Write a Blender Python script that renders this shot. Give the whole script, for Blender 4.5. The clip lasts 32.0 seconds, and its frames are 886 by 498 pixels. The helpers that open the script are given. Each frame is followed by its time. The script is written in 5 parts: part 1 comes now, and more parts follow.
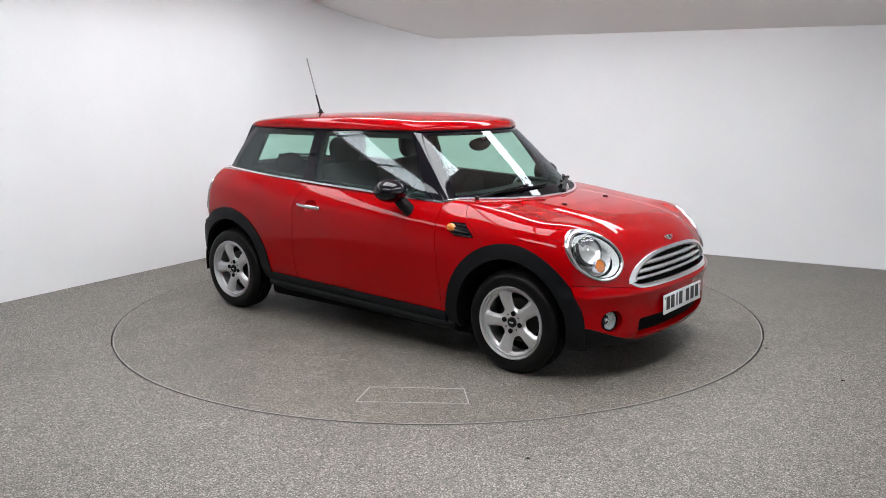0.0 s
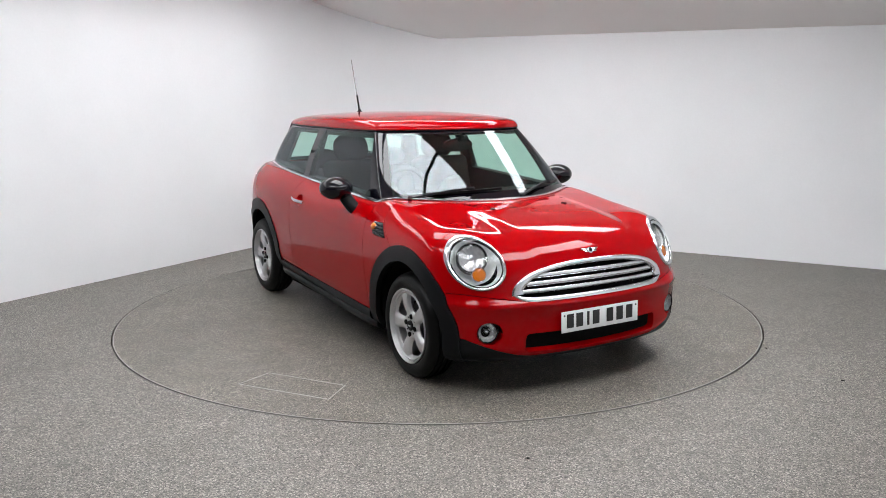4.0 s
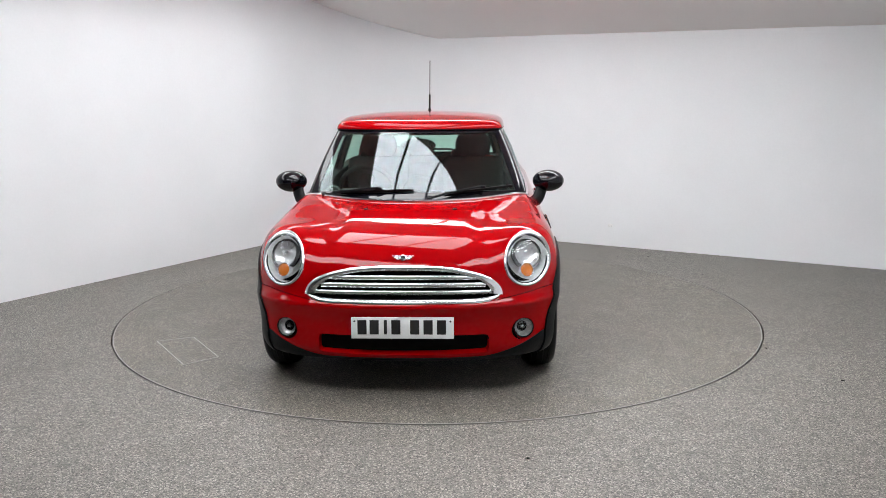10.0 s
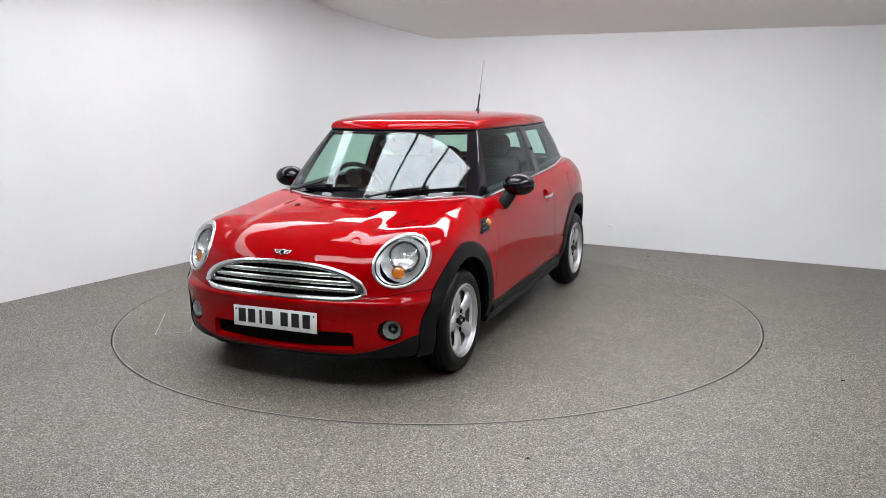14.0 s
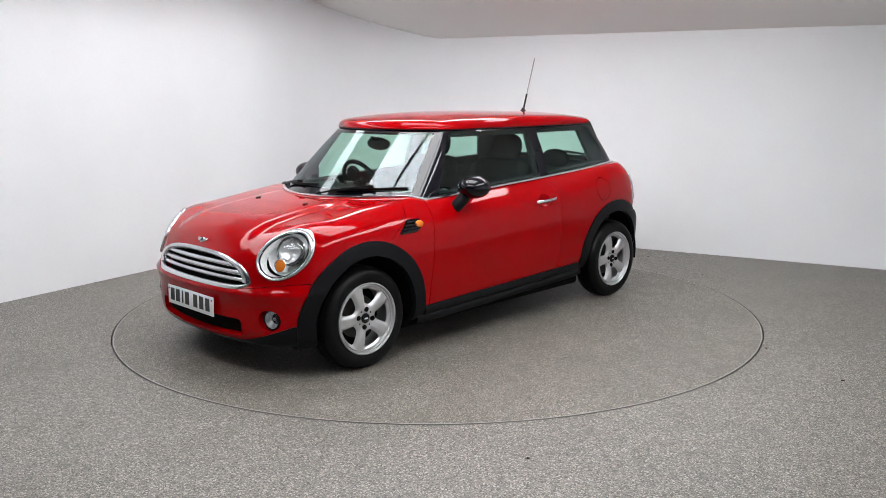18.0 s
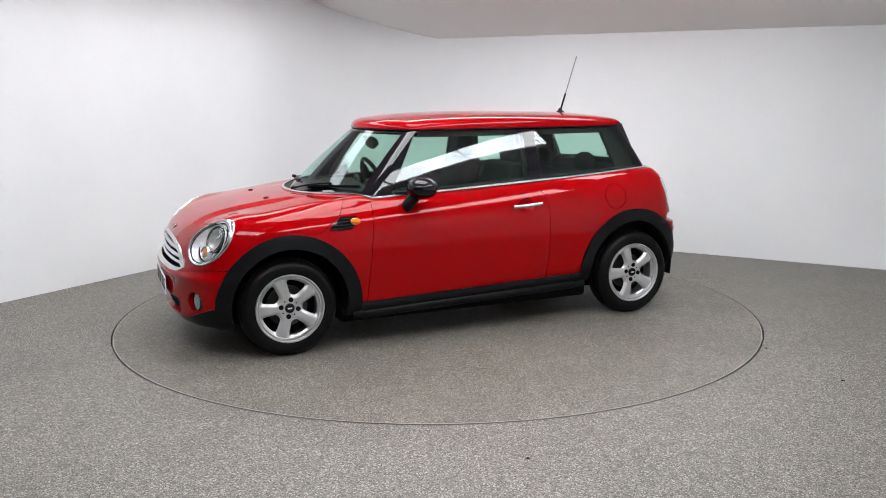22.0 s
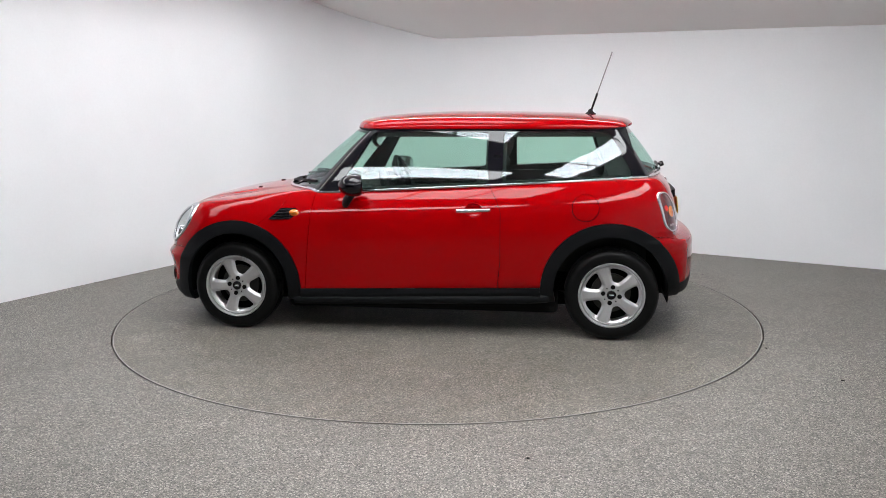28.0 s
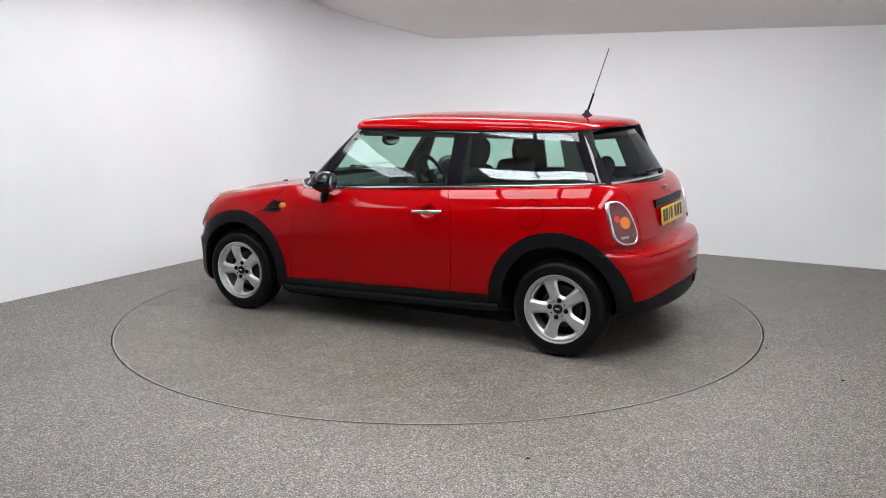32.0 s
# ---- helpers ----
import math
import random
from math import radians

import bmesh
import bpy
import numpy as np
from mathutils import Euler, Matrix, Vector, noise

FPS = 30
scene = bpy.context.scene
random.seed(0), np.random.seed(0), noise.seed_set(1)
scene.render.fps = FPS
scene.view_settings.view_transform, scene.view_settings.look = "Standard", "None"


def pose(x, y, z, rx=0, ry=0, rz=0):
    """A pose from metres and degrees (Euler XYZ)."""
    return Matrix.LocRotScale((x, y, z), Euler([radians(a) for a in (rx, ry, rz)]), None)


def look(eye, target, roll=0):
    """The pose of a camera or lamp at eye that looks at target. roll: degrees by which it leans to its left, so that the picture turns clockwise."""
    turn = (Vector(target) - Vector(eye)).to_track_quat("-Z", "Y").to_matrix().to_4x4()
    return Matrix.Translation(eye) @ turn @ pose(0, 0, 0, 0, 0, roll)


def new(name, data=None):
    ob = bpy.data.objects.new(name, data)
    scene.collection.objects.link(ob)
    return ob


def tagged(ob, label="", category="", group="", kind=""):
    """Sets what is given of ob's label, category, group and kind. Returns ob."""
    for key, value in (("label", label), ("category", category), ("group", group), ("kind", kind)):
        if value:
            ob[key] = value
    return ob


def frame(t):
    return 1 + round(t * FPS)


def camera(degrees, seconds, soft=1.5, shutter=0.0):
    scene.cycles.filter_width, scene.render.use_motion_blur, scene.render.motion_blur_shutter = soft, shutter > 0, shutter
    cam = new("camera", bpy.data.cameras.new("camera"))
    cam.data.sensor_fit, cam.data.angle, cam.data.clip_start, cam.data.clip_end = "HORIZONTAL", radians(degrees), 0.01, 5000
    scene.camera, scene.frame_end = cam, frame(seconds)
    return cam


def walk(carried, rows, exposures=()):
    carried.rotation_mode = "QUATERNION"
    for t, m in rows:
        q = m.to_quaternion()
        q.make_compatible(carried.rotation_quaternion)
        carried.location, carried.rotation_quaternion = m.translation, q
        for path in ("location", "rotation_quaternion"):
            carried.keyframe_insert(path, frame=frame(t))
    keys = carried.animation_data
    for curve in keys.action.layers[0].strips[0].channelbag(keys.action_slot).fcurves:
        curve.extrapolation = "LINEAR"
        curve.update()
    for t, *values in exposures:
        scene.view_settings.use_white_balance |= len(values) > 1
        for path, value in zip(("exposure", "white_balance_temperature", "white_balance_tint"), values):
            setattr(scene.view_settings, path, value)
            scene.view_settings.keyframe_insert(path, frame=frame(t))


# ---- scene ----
# ---- camera ----
PAN, TILT, EYE = 0.372, 10.322, (0.0, -6.024, 1.5356)
AIM = (EYE[0] + math.sin(radians(PAN)) * math.cos(radians(TILT)), EYE[1] + math.cos(radians(PAN)) * math.cos(radians(TILT)),
       EYE[2] - math.sin(radians(TILT)))
cam = camera(55.49, 32.0, 0.75)
walk(cam, [(0.0, look(EYE, AIM, -0.36)), (32.0, look(EYE, AIM, -0.36))])

# ---- light: overcast sky above the roof lights, and the lit panels themselves ----
world = bpy.data.worlds.new("world")
scene.world = world
world.use_nodes = True
sky = world.node_tree.nodes.new("ShaderNodeTexSky")
sky.sky_type, sky.sun_disc = "NISHITA", False
sky.sun_elevation, sky.sun_rotation = radians(40), radians(200)
world.node_tree.links.new(sky.outputs[0], world.node_tree.nodes["Background"].inputs[0])
world.node_tree.nodes["Background"].inputs[1].default_value = 0.1
scene.view_settings.exposure = 0.0
# glow of the overhead panels: skylight, then the strips on the north, west, east and south
GLOWS = (11.0, 14.0, 6.8, 15.5, 14.0)


# ---- materials ----
def material(name, colour, rough=0.5, metal=0.0, coat=0.0, grain=0.0, scale=200.0, bump=0.0, stain=0.0, stain_scale=3.0, spec=0.5):
    """A principled material with fine grain, broad stains and fine relief."""
    m = bpy.data.materials.new(name)
    m.use_nodes = True
    nt = m.node_tree
    p = nt.nodes["Principled BSDF"]
    p.inputs["Base Color"].default_value = (*colour, 1)
    p.inputs["Roughness"].default_value, p.inputs["Metallic"].default_value = rough, metal
    p.inputs["Coat Weight"].default_value, p.inputs["Coat Roughness"].default_value, p.inputs["Coat IOR"].default_value = coat, 0.015, 1.30
    p.inputs["Specular IOR Level"].default_value = spec
    co = nt.nodes.new("ShaderNodeTexCoord")
    last = None
    for amount, sc in ((grain, scale), (stain, stain_scale)):
        if not amount:
            continue
        n = nt.nodes.new("ShaderNodeTexNoise")
        n.inputs["Scale"].default_value, n.inputs["Detail"].default_value = sc, 4
        nt.links.new(co.outputs["Object"], n.inputs["Vector"])
        ramp = nt.nodes.new("ShaderNodeMapRange")
        ramp.inputs["From Min"].default_value, ramp.inputs["From Max"].default_value = 0.3, 0.7
        ramp.inputs["To Min"].default_value, ramp.inputs["To Max"].default_value = 1 - amount, 1 + amount
        nt.links.new(n.outputs[0], ramp.inputs[0])
        mix = nt.nodes.new("ShaderNodeVectorMath")
        mix.operation = "MULTIPLY"
        if last is None:
            mix.inputs[0].default_value = colour
        else:
            nt.links.new(last, mix.inputs[0])
        nt.links.new(ramp.outputs[0], mix.inputs[1])
        last = mix.outputs[0]
        if bump and sc == scale:
            b = nt.nodes.new("ShaderNodeBump")
            b.inputs["Strength"].default_value, b.inputs["Distance"].default_value = bump, 0.002
            nt.links.new(n.outputs[0], b.inputs["Height"])
            nt.links.new(b.outputs[0], p.inputs["Normal"])
    if last is not None:
        nt.links.new(last, p.inputs["Base Color"])
    return m


def glass(name, tint, rough=0.0, see=0.85, ior=1.45):
    """Thin window glass: clear to look through, with a mirror coat."""
    m = bpy.data.materials.new(name)
    m.use_nodes = True
    nt = m.node_tree
    nt.nodes.remove(nt.nodes["Principled BSDF"])
    clear, gloss, mix, face = (nt.nodes.new(k) for k in ("ShaderNodeBsdfTransparent", "ShaderNodeBsdfGlossy", "ShaderNodeMixShader", "ShaderNodeLayerWeight"))
    clear.inputs[0].default_value = (*[c * see for c in tint], 1)
    gloss.inputs["Roughness"].default_value = rough
    gloss.inputs[0].default_value = (0.85, 0.91, 0.96, 1)
    face.inputs["Blend"].default_value = 0.5
    power, scale = (nt.nodes.new("ShaderNodeMath") for _ in range(2))
    power.operation, power.inputs[1].default_value = "POWER", 5.0
    f0 = ((ior - 1) / (ior + 1))**2 * 1.7
    scale.operation, scale.inputs[1].default_value, scale.inputs[2].default_value = "MULTIPLY_ADD", 0.5 * (1 - f0), f0
    nt.links.new(face.outputs["Facing"], power.inputs[0])
    nt.links.new(power.outputs[0], scale.inputs[0])
    nt.links.new(scale.outputs[0], mix.inputs[0])
    nt.links.new(clear.outputs[0], mix.inputs[1])
    nt.links.new(gloss.outputs[0], mix.inputs[2])
    nt.links.new(mix.outputs[0], nt.nodes["Material Output"].inputs[0])
    return m


def glowing(name, colour, strength):
    m = bpy.data.materials.new(name)
    m.use_nodes = True
    p = m.node_tree.nodes["Principled BSDF"]
    p.inputs["Base Color"].default_value = (0.8, 0.8, 0.8, 1)
    p.inputs["Emission Color"].default_value, p.inputs["Emission Strength"].default_value = (*colour, 1), strength
    return m


def floor_material(name, base, cell, stain):
    """Bonded grit floor: pale and dark grains about 6 mm across, faint broad stains."""
    m = bpy.data.materials.new(name)
    m.use_nodes = True
    nt = m.node_tree
    p = nt.nodes["Principled BSDF"]
    p.inputs["Roughness"].default_value = 0.52
    p.inputs["Specular IOR Level"].default_value = 0.6
    co = nt.nodes.new("ShaderNodeTexCoord")
    v = nt.nodes.new("ShaderNodeTexVoronoi")
    v.inputs["Scale"].default_value = cell
    nt.links.new(co.outputs["Object"], v.inputs["Vector"])
    bw = nt.nodes.new("ShaderNodeSeparateColor")
    nt.links.new(v.outputs["Color"], bw.inputs[0])
    ramp = nt.nodes.new("ShaderNodeValToRGB")
    ramp.color_ramp.elements[0].color, ramp.color_ramp.elements[0].position = (*[c * 0.10 for c in base], 1), 0.0
    ramp.color_ramp.elements[1].color, ramp.color_ramp.elements[1].position = (*[c * 2.7 for c in base], 1), 1.0
    for at, k in ((0.28, 0.62), (0.78, 1.22)):
        ramp.color_ramp.elements.new(at).color = (*[c * k for c in base], 1)
    nt.links.new(bw.outputs[0], ramp.inputs[0])
    n = nt.nodes.new("ShaderNodeTexNoise")
    n.inputs["Scale"].default_value, n.inputs["Detail"].default_value, n.inputs["Roughness"].default_value = 1.3, 6, 0.6
    nt.links.new(co.outputs["Object"], n.inputs["Vector"])
    mr = nt.nodes.new("ShaderNodeMapRange")
    mr.inputs["From Min"].default_value, mr.inputs["From Max"].default_value = 0.3, 0.7
    mr.inputs["To Min"].default_value, mr.inputs["To Max"].default_value = 1 - stain, 1 + stain * 0.8
    nt.links.new(n.outputs[0], mr.inputs[0])
    mul = nt.nodes.new("ShaderNodeVectorMath")
    mul.operation = "MULTIPLY"
    nt.links.new(ramp.outputs[0], mul.inputs[0])
    nt.links.new(mr.outputs[0], mul.inputs[1])
    # smaller scuffs and dirt, slightly browner where dark
    n2 = nt.nodes.new("ShaderNodeTexNoise")
    n2.inputs["Scale"].default_value, n2.inputs["Detail"].default_value, n2.inputs["Roughness"].default_value = 6.5, 5, 0.65
    nt.links.new(co.outputs["Object"], n2.inputs["Vector"])
    dirt = nt.nodes.new("ShaderNodeValToRGB")
    dirt.color_ramp.elements[0].color, dirt.color_ramp.elements[0].position = (1 - 0.9 * stain, 1 - stain, 1 - 1.3 * stain, 1), 0.34
    dirt.color_ramp.elements[1].color, dirt.color_ramp.elements[1].position = (1 + 0.3 * stain, 1 + 0.3 * stain, 1 + 0.3 * stain, 1), 0.66
    nt.links.new(n2.outputs[0], dirt.inputs[0])
    mul2 = nt.nodes.new("ShaderNodeVectorMath")
    mul2.operation = "MULTIPLY"
    nt.links.new(mul.outputs[0], mul2.inputs[0])
    nt.links.new(dirt.outputs[0], mul2.inputs[1])
    nt.links.new(mul2.outputs[0], p.inputs["Base Color"])
    b = nt.nodes.new("ShaderNodeBump")
    b.inputs["Strength"].default_value, b.inputs["Distance"].default_value = 0.22, 0.002
    nt.links.new(v.outputs["Distance"], b.inputs["Height"])
    nt.links.new(b.outputs[0], p.inputs["Normal"])
    return m


PAINT = material("red_paint", (0.28, 0.0002, 0.0012), 0.5, 0.0, 1.0, 0.03, 900.0, spec=0.0)
BLACK_GLOSS = material("gloss_black", (0.003, 0.003, 0.005), 0.04, 0.0, 0.0, 0.05, 60.0, spec=0.35)
PILLAR = material("black_pillar_film", (0.003, 0.003, 0.0055), 0.04, 0.0, 0.0, 0.05, 60.0, spec=0.42)
PLASTIC = material("grey_black_plastic", (0.0042, 0.0048, 0.0058), 0.45, 0, 0, 0.12, 700.0, 0.15, 0.08, 4.0, 0.14)
RUBBER = material("tyre_rubber", (0.0035, 0.0035, 0.0036), 0.42, 0, 0, 0.2, 300.0, 0.2, 0.15, 6.0, 0.14)
DARK = material("dark_liner", (0.004, 0.004, 0.004), 0.9, 0, 0, 0.2, 40.0, spec=0.1)
SATIN = material("satin_chrome", (0.68, 0.69, 0.71), 0.2, 1.0, 0, 0.02, 80.0)
CHROME = material("chrome", (0.58, 0.59, 0.61), 0.16, 1.0, 0, 0.02, 80.0)
ALLOY = material("silver_alloy", (0.52, 0.52, 0.53), 0.32, 0.7, 0.3, 0.05, 200.0, 0.0, 0.06, 9.0)
CLOTH = material("dark_seat_cloth", (0.008, 0.008, 0.0085), 0.9, 0, 0, 0.25, 900.0, 0.3, spec=0.2)
DASH = material("dashboard_plastic", (0.008, 0.008, 0.009), 0.6, 0, 0, 0.1, 500.0, 0.2, spec=0.25)
GREY_TRIM = material("grey_trim", (0.17, 0.175, 0.18), 0.5, 0, 0, 0.05, 300.0)
GLASS = glass("window_glass", (0.68, 0.89, 0.80), 0.0, 1.0, 1.5)
FOG_GREY = material("fog_reflector", (0.11, 0.112, 0.115), 0.26, 0.9, 0, 0.15, 60.0)
REFLECT = material("lamp_reflector", (0.86, 0.865, 0.87), 0.28, 0.2, 0, 0.15, 60.0)
DISH = material("faceted_reflector", (0.54, 0.545, 0.55), 0.22, 0.6, 0, 0.2, 60.0)
LENS = glass("lamp_lens", (0.97, 0.98, 0.98), 0.0, 0.97, 1.3)
AMBER = material("amber_lens", (0.60, 0.15, 0.008), 0.12, 0, 1.0, 0.15, 120.0)
RED_LENS = material("red_lens", (0.095, 0.018, 0.021), 0.1, 0, 1.0, 0.25, 60.0)
BRAKE_RED = material("bright_red_lens", (0.55, 0.02, 0.012), 0.1, 0, 1.0, 0.2, 90.0)
WHITE_PLATE = material("white_plate", (0.75, 0.76, 0.76), 0.3, 0, 0.5, 0.02, 100.0)
YELLOW_PLATE = material("yellow_plate", (0.72, 0.46, 0.01), 0.3, 0, 0.5, 0.02, 100.0)
INK = material("plate_ink", (0.01, 0.01, 0.01), 0.5)
WALL = material("white_wall_paint", (0.775, 0.785, 0.803), 0.6, 0, 0, 0.012, 60.0, 0.05, 0.028, 1.1)
DARK_WALL = material("charcoal_wall_paint", (0.06, 0.06, 0.062), 0.8, 0, 0, 0.05, 60.0, 0.05, 0.1, 0.7)
CEIL = material("ceiling_paint", (0.84, 0.82, 0.805), 0.7, 0, 0, 0.01, 60.0, 0.05, 0.02, 0.7)
PANELS = [glowing("light_diffuser", (0.95, 0.975, 1.0), g) for g in GLOWS]
FLOOR = floor_material("grit_floor", (0.1435, 0.1329, 0.1192), 185.0, 0.10)
DISC = floor_material("grit_turntable", (0.134, 0.1234, 0.1076), 190.0, 0.19)
ROD = material("antenna_steel", (0.26, 0.26, 0.26), 0.4, 0.6, 0, 0.05, 90.0)
METAL_EDGE = material("turntable_edge_metal", (0.31, 0.30, 0.29), 0.5, 0.4, 0, 0.1, 50.0)


# ---- mesh helpers ----
def mesh_of(name, V, faces, mat, N=None, smooth=True):
    me = bpy.data.meshes.new(name)
    me.from_pydata([tuple(v) for v in V], [], [tuple(f) for f in faces])
    me.materials.append(mat)
    if smooth:
        me.polygons.foreach_set("use_smooth", [True] * len(me.polygons))
    me.validate()
    if N is not None and len(me.vertices) == len(N):
        me.normals_split_custom_set_from_vertices([tuple(n) for n in N])
    return me


def part(name, data, parent=None, label="", at=None):
    """Links mesh data as one object, under a thing or a part."""
    ob = new(name, data)
    if parent is not None:
        ob.parent = parent
    if at is not None:
        ob.matrix_local = at
    if label:
        ob["label"] = label
    return ob


def from_bm(name, bm, mat, sharp=35):
    bmesh.ops.recalc_face_normals(bm, faces=bm.faces[:])
    for f in bm.faces:
        f.smooth = True
    for e in bm.edges:
        if len(e.link_faces) == 2 and e.calc_face_angle(0) > radians(sharp):
            e.smooth = False
    me = bpy.data.meshes.new(name)
    bm.to_mesh(me)
    bm.free()
    me.materials.append(mat)
    return me


def box(sx, sy, sz, bevel=0.0, seg=2, at=(0, 0, 0), bm=None):
    bm = bm or bmesh.new()
    r = bmesh.ops.create_cube(bm, size=1)
    vs = r["verts"]
    for v in vs:
        v.co = Vector((v.co.x * sx + at[0], v.co.y * sy + at[1], v.co.z * sz + at[2]))
    if bevel:
        es = {e for v in vs for e in v.link_edges}
        bmesh.ops.bevel(bm, geom=list(es), offset=bevel, segments=seg, profile=0.5, affect="EDGES")
    return bm


def revolve(profile, n=48, bm=None, axis="Y", cap=True):
    """Turns a profile of (radius, height) round an axis."""
    bm = bm or bmesh.new()
    rings = []
    for r, h in profile:
        ring = []
        for i in range(n):
            a = 2 * math.pi * i / n
            c, s = r * math.cos(a), r * math.sin(a)
            ring.append(bm.verts.new((c, h, s) if axis == "Y" else (c, s, h) if axis == "Z" else (h, c, s)))
        rings.append(ring)
    for a, b in zip(rings, rings[1:]):
        for i in range(n):
            bm.faces.new((a[i], a[(i + 1) % n], b[(i + 1) % n], b[i]))
    for ring, (r, h) in ((rings[0], profile[0]), (rings[-1], profile[-1])):
        if cap and r > 1e-4:
            bm.faces.new(ring)
    bmesh.ops.remove_doubles(bm, verts=bm.verts[:], dist=1e-6)
    return bm


def sweep(path, section, ups=None, closed=False, bm=None, cap=True):
    """A closed section of (across, up) points swept along a path of points."""
    bm = bm or bmesh.new()
    P = [Vector(p) for p in path]
    n = len(P)
    rings = []
    for i, p in enumerate(P):
        a = P[(i - 1) % n] if closed or i else p
        b = P[(i + 1) % n] if closed or i < n - 1 else p
        t = (b - a).normalized()
        up = Vector(ups[i]) if ups is not None else Vector((0, 0, 1))
        side = t.cross(up).normalized()
        up = side.cross(t).normalized()
        rings.append([bm.verts.new(p + side * u + up * v) for u, v in section])
    m = len(section)
    for i in range(n if closed else n - 1):
        a, b = rings[i], rings[(i + 1) % n]
        for k in range(m):
            bm.faces.new((a[k], a[(k + 1) % m], b[(k + 1) % m], b[k]))
    if cap and not closed:
        bm.faces.new(rings[0])
        bm.faces.new(rings[-1])
    return bm


def circle(r, n=10, ry=None):
    return [(r * math.cos(2 * math.pi * i / n), (ry or r) * math.sin(2 * math.pi * i / n)) for i in range(n)]


def curve(*points):
    """A smooth function through (x, y) control points, flat in slope beyond its ends."""
    xs, ys = np.array([p[0] for p in points], float), np.array([p[1] for p in points], float)
    d = np.gradient(ys, xs)

    def f(x):
        x = np.asarray(x, float)
        i = np.clip(np.searchsorted(xs, x) - 1, 0, len(xs) - 2)
        h = xs[i + 1] - xs[i]
        t = np.clip((x - xs[i]) / h, 0, 1)
        out = (2 * t**3 - 3 * t**2 + 1) * ys[i] + (t**3 - 2 * t**2 + t) * h * d[i] + (3 * t**2 - 2 * t**3) * ys[i + 1] + (t**3 - t**2) * h * d[i + 1]
        return out + np.where(x < xs[0], (x - xs[0]) * d[0], 0) + np.where(x > xs[-1], (x - xs[-1]) * d[-1], 0)
    return f


def smax(a, b, k):
    h = np.maximum(k - np.abs(a - b), 0) / k
    return np.maximum(a, b) + h**3 * k / 6


def nets(F, lo, hi, h):
    """The surface F = 0 as vertices, triangles and normals (surface nets, then pulled onto the surface)."""
    ax = [np.arange(lo[i], hi[i] + h, h) for i in range(3)]
    X, Y, Z = np.meshgrid(*ax, indexing="ij")
    S = F(X, Y, Z)
    G = S < 0
    n = [len(a) - 1 for a in ax]
    acc, cnt = np.zeros((*n, 3)), np.zeros(n)
    corner = lambda A, c: A[c[0]:c[0] + n[0], c[1]:c[1] + n[1], c[2]:c[2] + n[2]]
    cs = [(i, j, k) for i in (0, 1) for j in (0, 1) for k in (0, 1)]
    for a in cs:
        for d in range(3):
            if a[d]:
                continue
            b = tuple(1 if i == d else a[i] for i in range(3))
            sa, sb = corner(S, a), corner(S, b)
            m = (sa < 0) != (sb < 0)
            t = np.where(m, sa / np.where(m, sa - sb, 1), 0)
            for i in range(3):
                acc[..., i] += m * (a[i] + (t if i == d else 0))
            cnt += m
    live = cnt > 0
    index = -np.ones(n, int)
    index[live] = np.arange(live.sum())
    base = np.stack(np.nonzero(live), 1)
    V = np.array(lo) + h * (base + acc[live] / cnt[live][:, None])
    tris = []
    for d in range(3):
        e, f = (d + 1) % 3, (d + 2) % 3
        sl0, sl1 = [slice(1, -1)] * 3, [slice(1, -1)] * 3
        sl0[d], sl1[d] = slice(0, -1), slice(1, None)
        a, b = G[tuple(sl0)], G[tuple(sl1)]
        idx = np.stack(np.nonzero(a != b), 1)
        inside = a[tuple(idx.T)]
        idx = idx + 1
        idx[:, d] -= 1
        def cell(de, df):
            q = idx.copy()
            q[:, e] -= de
            q[:, f] -= df
            return index[tuple(q.T)]
        q = np.stack([cell(1, 1), cell(0, 1), cell(0, 0), cell(1, 0)], 1)
        q = np.where(inside[:, None], q, q[:, ::-1])
        q = q[(q >= 0).all(1)]
        tris += [q[:, [0, 1, 2]], q[:, [0, 2, 3]]]
    T = np.concatenate(tris)

    def grad(V):
        e = 2e-4
        g = np.empty_like(V)
        for i in range(3):
            d = np.zeros(3)
            d[i] = e
            g[:, i] = (F(*(V + d).T) - F(*(V - d).T)) / (2 * e)
        return g
    for _ in range(4):
        g = grad(V)
        step = (F(*V.T) / np.maximum((g**2).sum(1), 1e-3))[:, None] * g
        V = V - np.clip(step, -h / 2, h / 2)
    N = grad(V)
    return V, T, N / np.maximum(np.linalg.norm(N, axis=1), 1e-9)[:, None]


